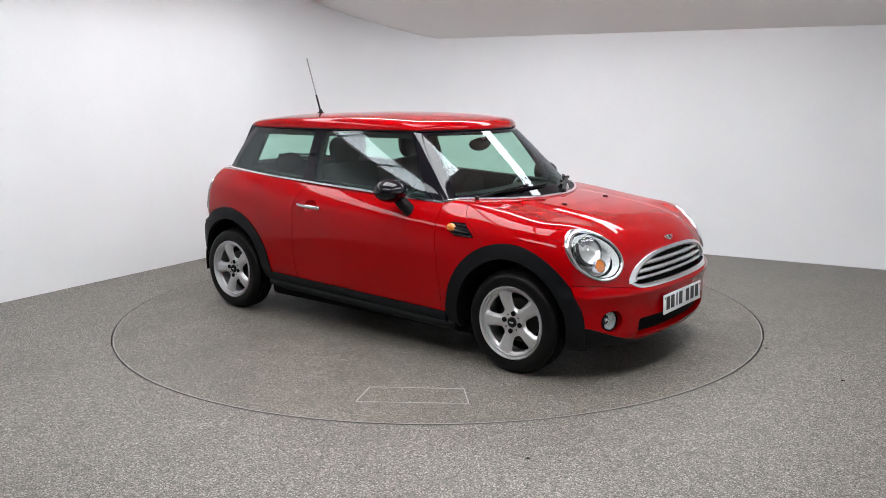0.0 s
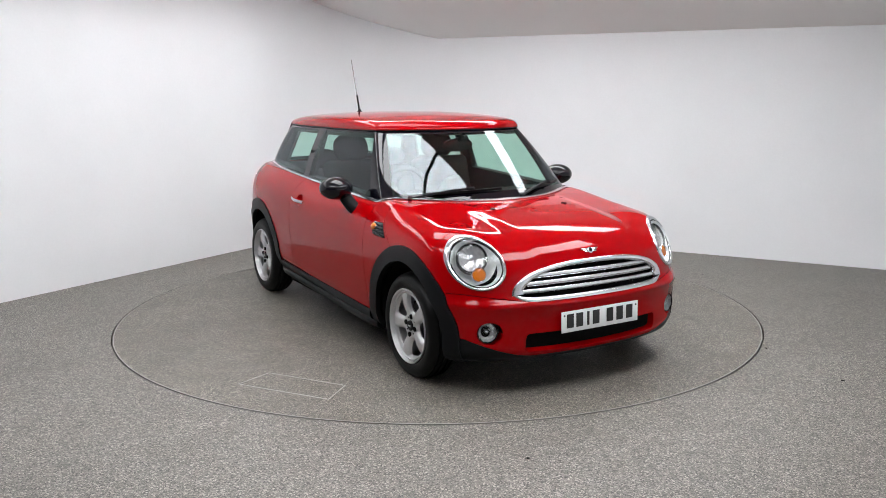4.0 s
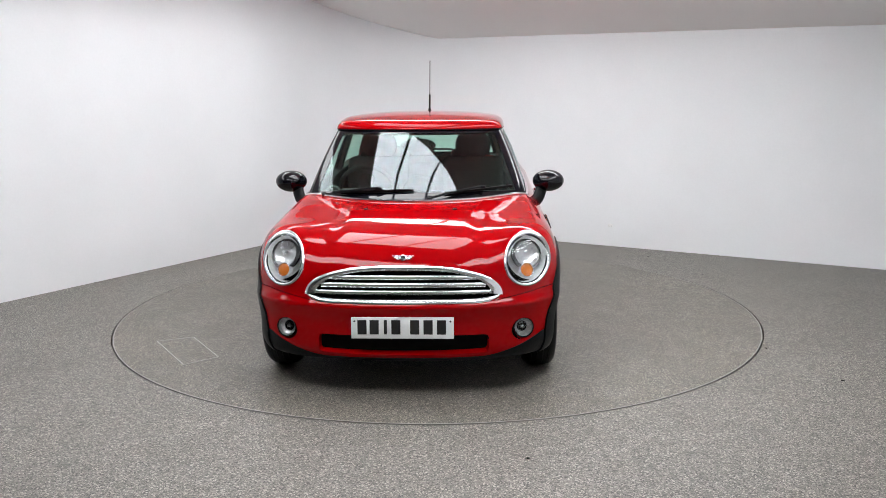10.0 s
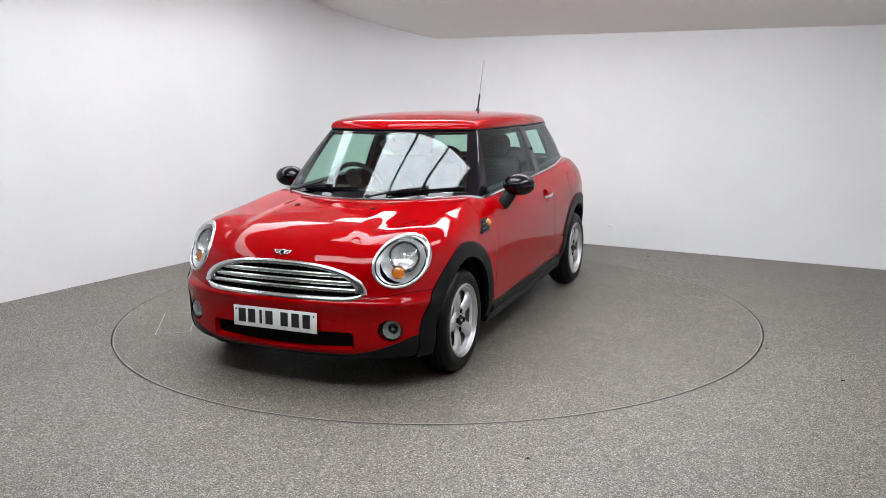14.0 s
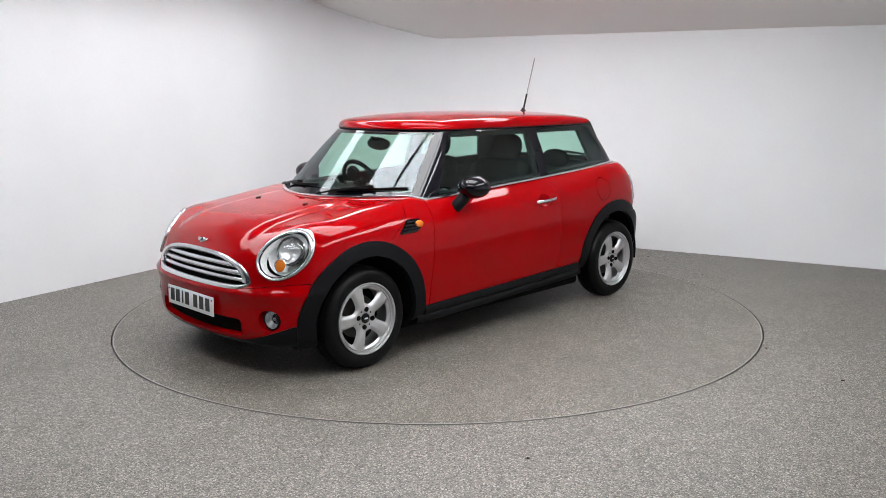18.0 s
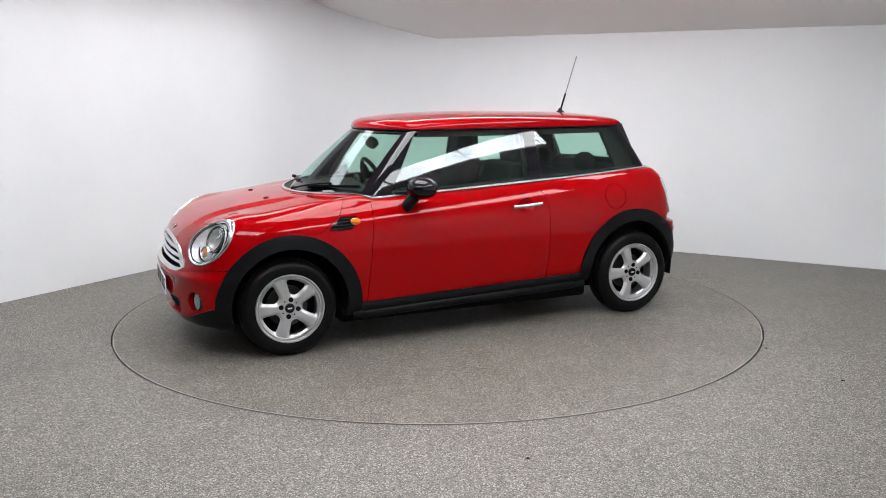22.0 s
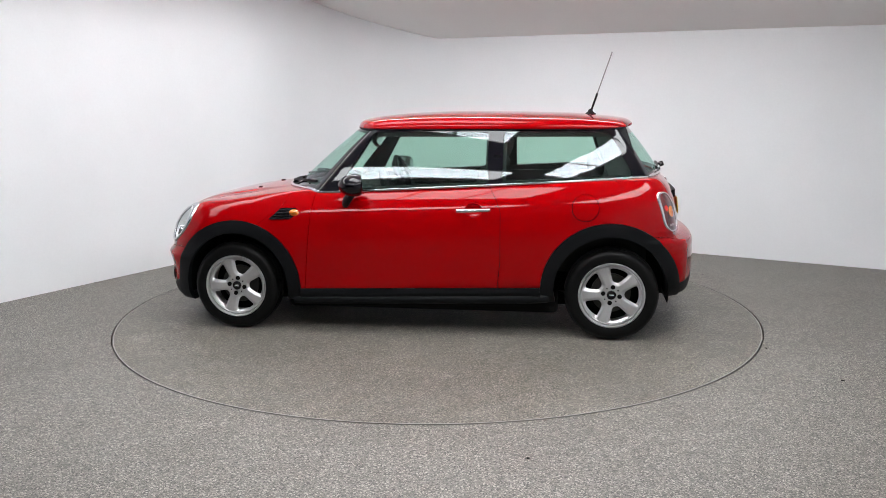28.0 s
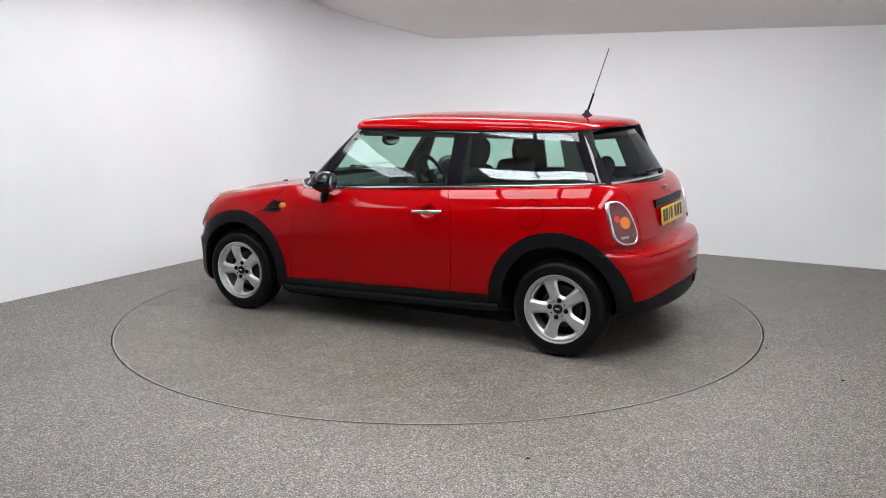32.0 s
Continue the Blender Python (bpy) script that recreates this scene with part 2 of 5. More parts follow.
def cut(M, phi):
    """Splits a triangle surface along phi(x, y, z) = 0: the side below zero and the side above."""
    V, T, N = M
    if not len(T):
        return M, M
    f = phi(*V.T) * np.ones(len(V))
    f = np.where(np.abs(f) < 2e-5, 2e-5, f)
    neg = f < 0
    k = neg[T].sum(1)
    out = []
    newV, newN, start = [V], [N], len(V)

    def meet(a, b):
        nonlocal start
        t = (f[a] / (f[a] - f[b]))[:, None]
        newV.append(V[a] + t * (V[b] - V[a]))
        q = N[a] + t * (N[b] - N[a])
        newN.append(q / np.maximum(np.linalg.norm(q, axis=1), 1e-9)[:, None])
        i = np.arange(start, start + len(a))
        start += len(a)
        return i
    low, high = [T[k == 3]], [T[k == 0]]
    for lone in (1, 2):
        S = T[k == lone]
        if not len(S):
            continue
        m = neg[S] if lone == 1 else ~neg[S]
        r = m.argmax(1)
        S = np.stack([S[np.arange(len(S)), (r + i) % 3] for i in range(3)], 1)
        p, q = meet(S[:, 0], S[:, 1]), meet(S[:, 0], S[:, 2])
        one = np.stack([S[:, 0], p, q], 1)
        two = np.concatenate([np.stack([p, S[:, 1], S[:, 2]], 1), np.stack([p, S[:, 2], q], 1)])
        (low if lone == 1 else high).append(one)
        (high if lone == 1 else low).append(two)
    V, N = np.concatenate(newV), np.concatenate(newN)
    return tidy((V, np.concatenate(low), N)), tidy((V, np.concatenate(high), N))


def tidy(M):
    V, T, N = M
    if not len(T):
        return np.zeros((0, 3)), np.zeros((0, 3), int), np.zeros((0, 3))
    key = np.round(V[T.ravel()] * 2e5).astype(np.int64)
    _, first, inv = np.unique(key, axis=0, return_index=True, return_inverse=True)
    ids = T.ravel()[first]
    T = inv.reshape(-1, 3)
    T = T[(T[:, 0] != T[:, 1]) & (T[:, 1] != T[:, 2]) & (T[:, 0] != T[:, 2])]
    return V[ids], T, N[ids]


def gap(M, phi, w=0.0017):
    """Cuts a panel joint of half-width w along phi = 0: the two sides, without the joint."""
    return cut(M, lambda x, y, z: phi(x, y, z) + w)[0], cut(M, lambda x, y, z: phi(x, y, z) - w)[1]


def shell(name, M, mat, depth=0.015, lift=0.0, edge=True):
    """A panel as a mesh: the outer skin and a returned edge of the given depth."""
    V, T, N = M
    V = V + N * lift
    F, NN = [T], [N]
    if edge and len(T):
        E = np.concatenate([T[:, [0, 1]], T[:, [1, 2]], T[:, [2, 0]]])
        key = np.sort(E, 1)
        _, inv, c = np.unique(key, axis=0, return_inverse=True, return_counts=True)
        B = E[c[inv.ravel()] == 1]
        n = len(V)
        a, b = V[B[:, 0]], V[B[:, 1]]
        ca, cb = a - N[B[:, 0]] * depth, b - N[B[:, 1]] * depth
        out = np.cross(b - a, N[B[:, 0]])
        out = out / np.maximum(np.linalg.norm(out, axis=1), 1e-9)[:, None]
        m = len(B)
        i = np.arange(m)
        F.append(np.stack([n + i, n + m * 2 + i, n + m * 3 + i], 1))
        F.append(np.stack([n + i, n + m * 3 + i, n + m + i], 1))
        V = np.concatenate([V, a, b, ca, cb])
        NN += [out] * 4
    return mesh_of(name, V, np.concatenate(F), mat, np.concatenate(NN))


def band(rows, bow, lift, depth, closed=True, across=8):
    """A raised strip between two outlines: rows of (outer, inner, outward) points, bowed across, with turned-in edges."""
    bm = bmesh.new()
    R = []
    for outer, inner, n in rows:
        o, i, n = Vector(outer), Vector(inner), Vector(n)
        line = [o - n * depth]
        for k in range(across + 1):
            t = k / across
            line.append(o.lerp(i, t) + n * (lift + bow * math.sin(math.pi * t)**0.7))
        line.append(i - n * depth)
        R.append([bm.verts.new(p) for p in line])
    m = len(R)
    for a in range(m if closed else m - 1):
        p, q = R[a], R[(a + 1) % m]
        for k in range(len(p) - 1):
            bm.faces.new((p[k], p[k + 1], q[k + 1], q[k]))
    if not closed:
        bm.faces.new(R[0]), bm.faces.new(R[-1])
    return bm


def renormal(M):
    """The same surface with normals worked out anew from its triangles."""
    V, T, N = M
    f = np.cross(V[T[:, 1]] - V[T[:, 0]], V[T[:, 2]] - V[T[:, 0]])
    n = np.zeros_like(V)
    for k in range(3):
        np.add.at(n, T[:, k], f)
    n /= np.maximum(np.linalg.norm(n, axis=1), 1e-12)[:, None]
    n *= np.where((n * N).sum(1) < 0, -1, 1)[:, None]
    return V, T, n


# ---- the studio ----
EAST = Vector((0.8583, -0.5131, 0))     # along the back wall
NORTH = Vector((0.5196, 0.8544, 0))     # along the side wall
CORNER = Vector((-0.96, 4.15, 0))
BEND = 1.235                            # radius of the curved corner
EAVES, PITCH, LEVEL = 2.155, 0.315, 1.5   # ceiling height at the back wall, its rise away from it, and where it turns level
LONG_E, LONG_N = 6.9, 9.3


def plan(e, n):
    """A floor point: e metres along the back wall, n metres away from it."""
    return CORNER + EAST * e - NORTH * n


def ceiling_z(e, n):
    cove = (0.12 + 0.068 * max(e, 0.0)) * max(0.0, 1.15 - e)
    fall = 0.012 * max(0.0, min(e, 6.0) - 1.3)
    return EAVES + PITCH * min(n, LEVEL) + (cove - fall) * min(1.0, max(0.0, (2.6 - n) / 1.1))


def room_line(steps=14):
    pts = []
    for i in range(steps + 1):
        a = 0.5 * math.pi * i / steps
        pts.append((BEND - BEND * math.sin(a), BEND - BEND * math.cos(a)))
    return pts                          # from the back wall round to the side wall


def wall(name, line, label, mat, thick=0.2):
    """A wall along plan points (e, n), up past the sloping ceiling."""
    bm = bmesh.new()
    cols = []
    cx, cn = LONG_E / 2, LONG_N / 2
    for i, (e, n) in enumerate(line):
        a, b = line[max(i - 1, 0)], line[min(i + 1, len(line) - 1)]
        t = Vector((b[0] - a[0], b[1] - a[1])).normalized()
        o = Vector((t.y, -t.x))
        if o.dot(Vector((e - cx, n - cn))) < 0:
            o = -o
        p, q = plan(e, n), plan(e + o.x * thick, n + o.y * thick)
        top = ceiling_z(e, n) + 0.3
        cols.append([bm.verts.new((p.x, p.y, 0)), bm.verts.new((p.x, p.y, top)), bm.verts.new((q.x, q.y, top)), bm.verts.new((q.x, q.y, 0))])
    for a, b in zip(cols, cols[1:]):
        for k in range(4):
            bm.faces.new((a[k], a[(k + 1) % 4], b[(k + 1) % 4], b[k]))
    bm.faces.new(cols[0]), bm.faces.new(cols[-1])
    return tagged(part(name, from_bm(name, bm, mat)), label, "wall", kind="structure")


def studio():
    bm = bmesh.new()
    R = 2.236
    ring = [bm.verts.new(((R + 0.012) * math.cos(2 * math.pi * i / 180), (R + 0.012) * math.sin(2 * math.pi * i / 180), 0)) for i in range(180)]
    corners = [plan(-0.3, -0.3), plan(LONG_E + 0.3, -0.3), plan(LONG_E + 0.3, LONG_N + 0.3), plan(-0.3, LONG_N + 0.3)]
    outer = [bm.verts.new(p) for p in corners]
    edges = [bm.edges.new((ring[i], ring[(i + 1) % 180])) for i in range(180)] + [bm.edges.new((outer[i], outer[(i + 1) % 4])) for i in range(4)]
    bmesh.ops.triangle_fill(bm, use_beauty=True, edges=edges)
    inner = [bm.verts.new((v.co.x, v.co.y, -0.05)) for v in ring]
    for i in range(180):
        bm.faces.new((ring[i], ring[(i + 1) % 180], inner[(i + 1) % 180], inner[i]))
    bm.faces.new(inner)
    tagged(part("floor", from_bm("floor", bm, FLOOR)), "grey speckled bonded grit studio floor", "floor", kind="structure")

    bend = room_line()
    back = [(LONG_E, 0.0), (BEND + 4, 0.0)] + bend + [(0.0, BEND + 4), (0.0, LONG_N)]
    wall("wall_north", back, "plain white painted wall with a curved corner", WALL)
    wall("wall_south", [(0.0, LONG_N), (LONG_E, LONG_N)], "plain dark painted end wall", DARK_WALL)
    wall("wall_east", [(LONG_E, 0.0), (LONG_E, LONG_N)], "plain white painted side wall", WALL)

    # sloping ceiling with long openings for the roof lights
    bm = bmesh.new()
    folds = (0.0, 0.19, 0.38, 0.575, 0.77, 0.96, 1.15, 1.3, 6.0)
    es = sorted({-0.2, *folds, LONG_E + 0.2, *[v for p in LIGHTS for v in p[0:2]]})
    ns = sorted({-0.2, 0.0, LEVEL, 2.6, LONG_N + 0.2, *[v for p in LIGHTS for v in p[2:4]]})
    grid = {}

    def corner(e, n, up):
        key = (e, n, up)
        if key not in grid:
            p = plan(e, n)
            grid[key] = bm.verts.new((p.x, p.y, ceiling_z(e, n) + up))
        return grid[key]
    for e0, e1 in zip(es, es[1:]):
        for n0, n1 in zip(ns, ns[1:]):
            if any(p[0] <= e0 and e1 <= p[1] and p[2] <= n0 and n1 <= p[3] for p in LIGHTS):
                continue
            for up in (0.0, 0.12):
                bm.faces.new([corner(e, n, up) for e, n in ((e0, n0), (e1, n0), (e1, n1), (e0, n1))])
    for (a0, a1, b0, b1) in LIGHTS:
        cut_e = [e for e in es if a0 <= e <= a1]
        cut_n = [n for n in ns if b0 < n < b1]
        loop = [(e, b0) for e in cut_e] + [(a1, n) for n in cut_n] + [(e, b1) for e in reversed(cut_e)] + [(a0, n) for n in reversed(cut_n)]
        for (p, q) in zip(loop, loop[1:] + loop[:1]):
            bm.faces.new([corner(*p, 0.0), corner(*q, 0.0), corner(*q, 0.12), corner(*p, 0.12)])
    tagged(part("ceiling", from_bm("ceiling", bm, CEIL)), "pale grey sloping ceiling with roof light openings", "ceiling", kind="structure")
    # each roof light: a glowing diffuser and dark glazing bars
    for (a0, a1, b0, b1), bars, glow in zip(LIGHTS, BARS, PANELS):
        big = (a1 - a0) > 1 and (b1 - b0) > 1
        root = tagged(new("skylight" if big else "strip_light"), "broad white skylight panel with dark glazing bars" if big else "long white diffused ceiling light strip", "light", "ceiling lights")
        mid = plan((a0 + a1) / 2, (b0 + b1) / 2)
        root.location = (mid.x, mid.y, ceiling_z((a0 + a1) / 2, (b0 + b1) / 2))
        bm = bmesh.new()
        f = [bm.verts.new(Vector((plan(e, n).x, plan(e, n).y, ceiling_z(e, n) + up)) - root.location)
             for up in (0.03, 0.10) for e, n in ((a0, b0), (a1, b0), (a1, b1), (a0, b1))]
        for q in ((0, 1, 2, 3), (4, 5, 6, 7), (0, 1, 5, 4), (1, 2, 6, 5), (2, 3, 7, 6), (3, 0, 4, 7)):
            bm.faces.new([f[i] for i in q])
        part("diffuser", from_bm("diffuser", bm, glow), root)
        w = 0.02 if big else 0.01
        for axis, v in bars:
            ends = ((v, b0), (v, b1)) if axis == "e" else ((a0, v), (a1, v))
            path = [Vector((plan(e, n).x, plan(e, n).y, ceiling_z(e, n) + 0.012)) - root.location for e, n in ends]
            part("glazing_bar", from_bm("glazing_bar", sweep(path, [(-w, -0.02), (w, -0.02), (w, 0.02), (-w, 0.02)]), DARK), root, "dark glazing bar")


# roof lights as (e0, e1, n0, n1) along and away from the back wall, and their bars
LIGHTS = [(2.30, 4.06, 3.48, 4.53), (0.95, 4.85, 1.60, 2.06), (0.68, 1.19, 2.35, 6.60), (5.02, 5.56, 2.68, 5.72), (2.38, 4.62, 5.80, 6.45)]
BARS = [[("e", 2.87), ("e", 3.50)], [("e", 2.25), ("e", 3.55)], [("n", 3.58), ("n", 4.62), ("n", 5.62)], [("n", 3.72), ("n", 4.8)], [("e", 3.35)]]
studio()


def turntable():
    R = 2.236
    root = tagged(new("turntable"), "round grit-covered turntable set flush in the floor", "turntable")
    part("disc", from_bm("disc", revolve([(0.0, -0.02), (R - 0.006, -0.02), (R - 0.006, 0.0), (0.0, 0.0)], 180, axis="Z"), DISC), root)
    part("edge_ring", from_bm("edge_ring", revolve([(R - 0.006, -0.015), (R + 0.001, -0.015), (R + 0.001, 0.0015), (R - 0.006, 0.0015), (R - 0.006, -0.015)], 180, axis="Z"), METAL_EDGE), root, "thin bright metal edge")
    # the service hatch: four thin joints cut in the covering
    quad = [Vector((0.792, -1.559, 0.0015)), Vector((0.889, -1.763, 0.0015)), Vector((1.362, -1.432, 0.0015)), Vector((1.209, -1.273, 0.0015))]
    for a, b in zip(quad, quad[1:] + quad[:1]):
        part("hatch_joint", from_bm("hatch_joint", sweep([a, b], [(-0.0030, -0.002), (0.0030, -0.002), (0.0030, 0.0005), (-0.0030, 0.0005)]), GREY_JOINT), root, "pale joint line of a hatch")
    return root


GREY_JOINT = material("pale_joint", (0.36, 0.35, 0.335), 0.6, 0, 0, 0.15, 80.0)
TABLE = turntable()

# ---- the car: x forward, y to its left, z up, from the middle of its wheelbase ----
CAR = tagged(new("car"), "small red three-door hatchback with black arches and glossy black pillars", "car")
AXLE, TRACK, WHEEL_R = 1.2335, 0.7275, 0.292

belt = curve((-1.7, 1.022), (-1.45, 1.015), (-0.93, 0.987), (-0.45, 0.962), (0.38, 0.920), (0.70, 0.903), (1.2, 0.88))
girth = curve((-0.90, 0.62), (-0.76, 0.715), (-0.70, 0.780), (-0.64, 0.812), (-0.51, 0.828), (-0.36, 0.838), (-0.26, 0.838), (-0.16, 0.826), (-0.10, 0.806), (-0.05, 0.774), (0.0, 0.726), (0.05, 0.675))
taper = curve((-1.9, 0.86), (-1.7, 0.92), (-1.5, 0.962), (-1.3, 0.987), (-1.0, 1.0), (-0.5, 1.0), (0.6, 1.0), (1.0, 1.0), (1.3, 1.0), (1.5, 0.992), (1.7, 0.965), (1.95, 0.92))
bonnet = curve((0.5, 0.965), (0.8, 0.942), (1.0, 0.920), (1.16, 0.900), (1.3, 0.880), (1.45, 0.857), (1.6, 0.822), (1.72, 0.773), (1.80, 0.718), (1.88, 0.62))
nose = curve((0.12, 1.76), (0.18, 1.83), (0.24, 1.864), (0.32, 1.872), (0.41, 1.875), (0.455, 1.886), (0.488, 1.894), (0.522, 1.866), (0.60, 1.848), (0.66, 1.83), (0.72, 1.80), (0.80, 1.74), (0.90, 1.62))
tail = curve((0.12, -1.70), (0.20, -1.755), (0.30, -1.793), (0.42, -1.805), (0.54, -1.805), (0.605, -1.795), (0.628, -1.772), (0.645, -1.718), (0.665, -1.700), (0.70, -1.692), (0.80, -1.675), (0.89, -1.652), (0.97, -1.612), (1.03, -1.560), (1.08, -1.50))


def body_f(x, y, z):
    y = np.abs(y)
    side = (y - girth(z - belt(x)) * taper(x)) * 0.97
    front = (x - (nose(z) - 0.20 * y**2 - 0.25 * y**4)) * 0.9
    c = np.clip((z - 0.60) / 0.10, 0, 1)
    back = (tail(z) + (0.20 - 0.10 * c) * y**2 + 0.14 * y**4 - x) * 0.95
    t = np.clip((x - 0.62) / 0.16, 0, 1)
    t = t * t * (3 - 2 * t)
    d = np.clip((0.43 - y) / 0.11, 0, 1)
    dome = (0.015 * d * d * (3 - 2 * d) - 0.004) * np.clip((x - 0.95) / 0.3, 0, 1)
    eye = 0.017 * np.exp(-((x - 1.53) / 0.13)**2 - ((y - 0.64) / 0.13)**2)
    top = z - ((bonnet(x) - 0.018 * (y / 0.7)**2 + eye + dome) * t + (belt(x) + 0.004) * (1 - t))
    f = smax(front, side, 0.27)
    f = smax(f, smax(back, side, 0.20), 0.02)
    f = smax(f, top, 0.03 + 0.085 * np.clip((x - 0.85) / 0.3, 0, 1) + 0.06 * np.clip((-1.45 - x) / 0.1, 0, 1))
    return smax(f, 0.185 + 0.03 * np.clip((1.0 - np.abs(x)) / 0.15, 0, 1) + 0.085 * np.clip((-1.42 - x) / 0.14, 0, 1) - z, 0.04)


wb = curve((-1.65, 0.56), (-1.42, 0.628), (-1.2, 0.668), (-1.0, 0.692), (-0.45, 0.714), (0.3, 0.712), (0.7, 0.694), (1.1, 0.66))
wt = curve((-1.5, 0.47), (-1.3, 0.515), (-1.0, 0.548), (-0.45, 0.572), (0.0, 0.566), (0.35, 0.543), (0.6, 0.52))
screen = curve((0.85, 1.078), (0.915, 1.004), (1.0, 0.908), (1.1, 0.794), (1.2, 0.674), (1.302, 0.546), (1.36, 0.47))
hatch_glass = curve((0.95, -1.625), (1.04, -1.563), (1.12, -1.509), (1.2, -1.450), (1.32, -1.356), (1.4, -1.292))
GUTTER = 1.314


def house_f(x, y, z):
    y = np.abs(y)
    t = np.clip((z - belt(x)) / (GUTTER - belt(x)), -0.3, 1.3)
    side = (y - (wb(x) * (1 - t) + wt(x) * t + 0.05 * t * (1 - t))) * 0.93
    front = (x - (screen(z) - 0.65 * y**2)) * 0.62
    back = (hatch_glass(z) + 0.36 * y**2 - x) * 0.8
    f = smax(smax(side, front, 0.026), back, 0.03)
    return smax(smax(f, z - GUTTER - 0.03, 0.02), 0.86 - z, 0.02)


roof_top = curve((-1.45, 1.357), (-1.33, 1.378), (-1.08, 1.406), (-0.73, 1.420), (-0.33, 1.426), (0.04, 1.420), (0.3, 1.402), (0.45, 1.381), (0.6, 1.345))


def roof_f(x, y, z):
    y = np.abs(y)
    side = y - (wt(x) + 0.012)
    front = x - (0.542 - 0.63 * y**2)
    back = (-1.392 + 0.28 * y**2) - x
    top = z - (roof_top(x) - 0.020 * (y / 0.56)**2 - 0.016 * (y / 0.56)**4)
    f = smax(smax(side, front, 0.05), back, 0.05)
    f = smax(f, top, 0.10)
    low = GUTTER + 0.004 + 0.022 * np.clip((-1.2 - x) / 0.2, 0, 1)
    return smax(f, low - z, 0.012)


# panel lines
def sill_line(x):
    return 0.308 - 0.026 * x


def arch(x, z, r, front=True):
    cx, cz = (1.222, 0.300) if front else (-1.222, 0.315)
    return np.sqrt((x - cx)**2 + (np.maximum(z, 0.0) - cz)**2) - r


ARCH_OUT, ARCH_IN = 0.436, 0.352

def lamp_rho(x, y, z):
    """0 in the middle of a headlamp, 1 at the outside of its ring."""
    return np.hypot((np.abs(y) - 0.640) / 0.125, (z - 0.694) / 0.130) + np.where(x < 1.2, 9, 0)


def tail_box(x, y, z):
    """Below zero inside a rear lamp's ring."""
    u = z - 0.8115
    a = np.abs(np.abs(y) - 0.690 - 0.17 * u) / np.maximum(0.0765 - 0.18 * u, 0.03)
    return ((a**3 + np.abs(u / 0.1235)**3)**(1 / 3) - 1) * 0.09 + np.where(x > -1.2, 9, 0)


def tail_edge(a, d, s):
    """A point (y, z) on a rear lamp's outline, d metres outside it."""
    c, k = math.cos(a), math.sin(a)
    u = math.copysign(abs(k)**(2 / 3), k) * 0.1235
    w = 0.0765 - 0.18 * u
    return (s * (0.690 + 0.17 * u + math.copysign(abs(c)**(2 / 3), c) * (w + d)), 0.8115 + u * (1 + d / 0.1235))


def skin_normal(x, y, z):
    p = np.array((x, y, z), float)
    g = [(body_f(*(p + d)) - body_f(*(p - d))).item() for d in np.eye(3) * 1e-3]
    return Vector(g).normalized()


def arch_edge(t, wide, foot, tall):
    """A point (y, z) on the grille's arch, t from -1 at one foot to 1 at the other."""
    a = 0.5 * math.pi * (1 - t)
    c, k = math.cos(a), max(math.sin(a), 0.0)
    return math.copysign(abs(c)**(2 / 2.8), c) * wide, foot + tall * k**(2 / 2.1)


def grille_foot(y):
    return 0.5015 + 0.032 * (y / 0.5)**14


def grille_box(y, z):
    """Below zero inside the grille's chrome surround: flat below, arched above."""
    y = np.abs(y)
    arch_top = (((y / 0.507)**2.8 + (np.maximum(z - 0.536, 0) / 0.150)**2.1)**0.41 - 1) * 0.15
    return np.maximum(grille_foot(y) - z, arch_top)


def sides(M):
    return cut(M, lambda x, y, z: -y)      # left half, right half


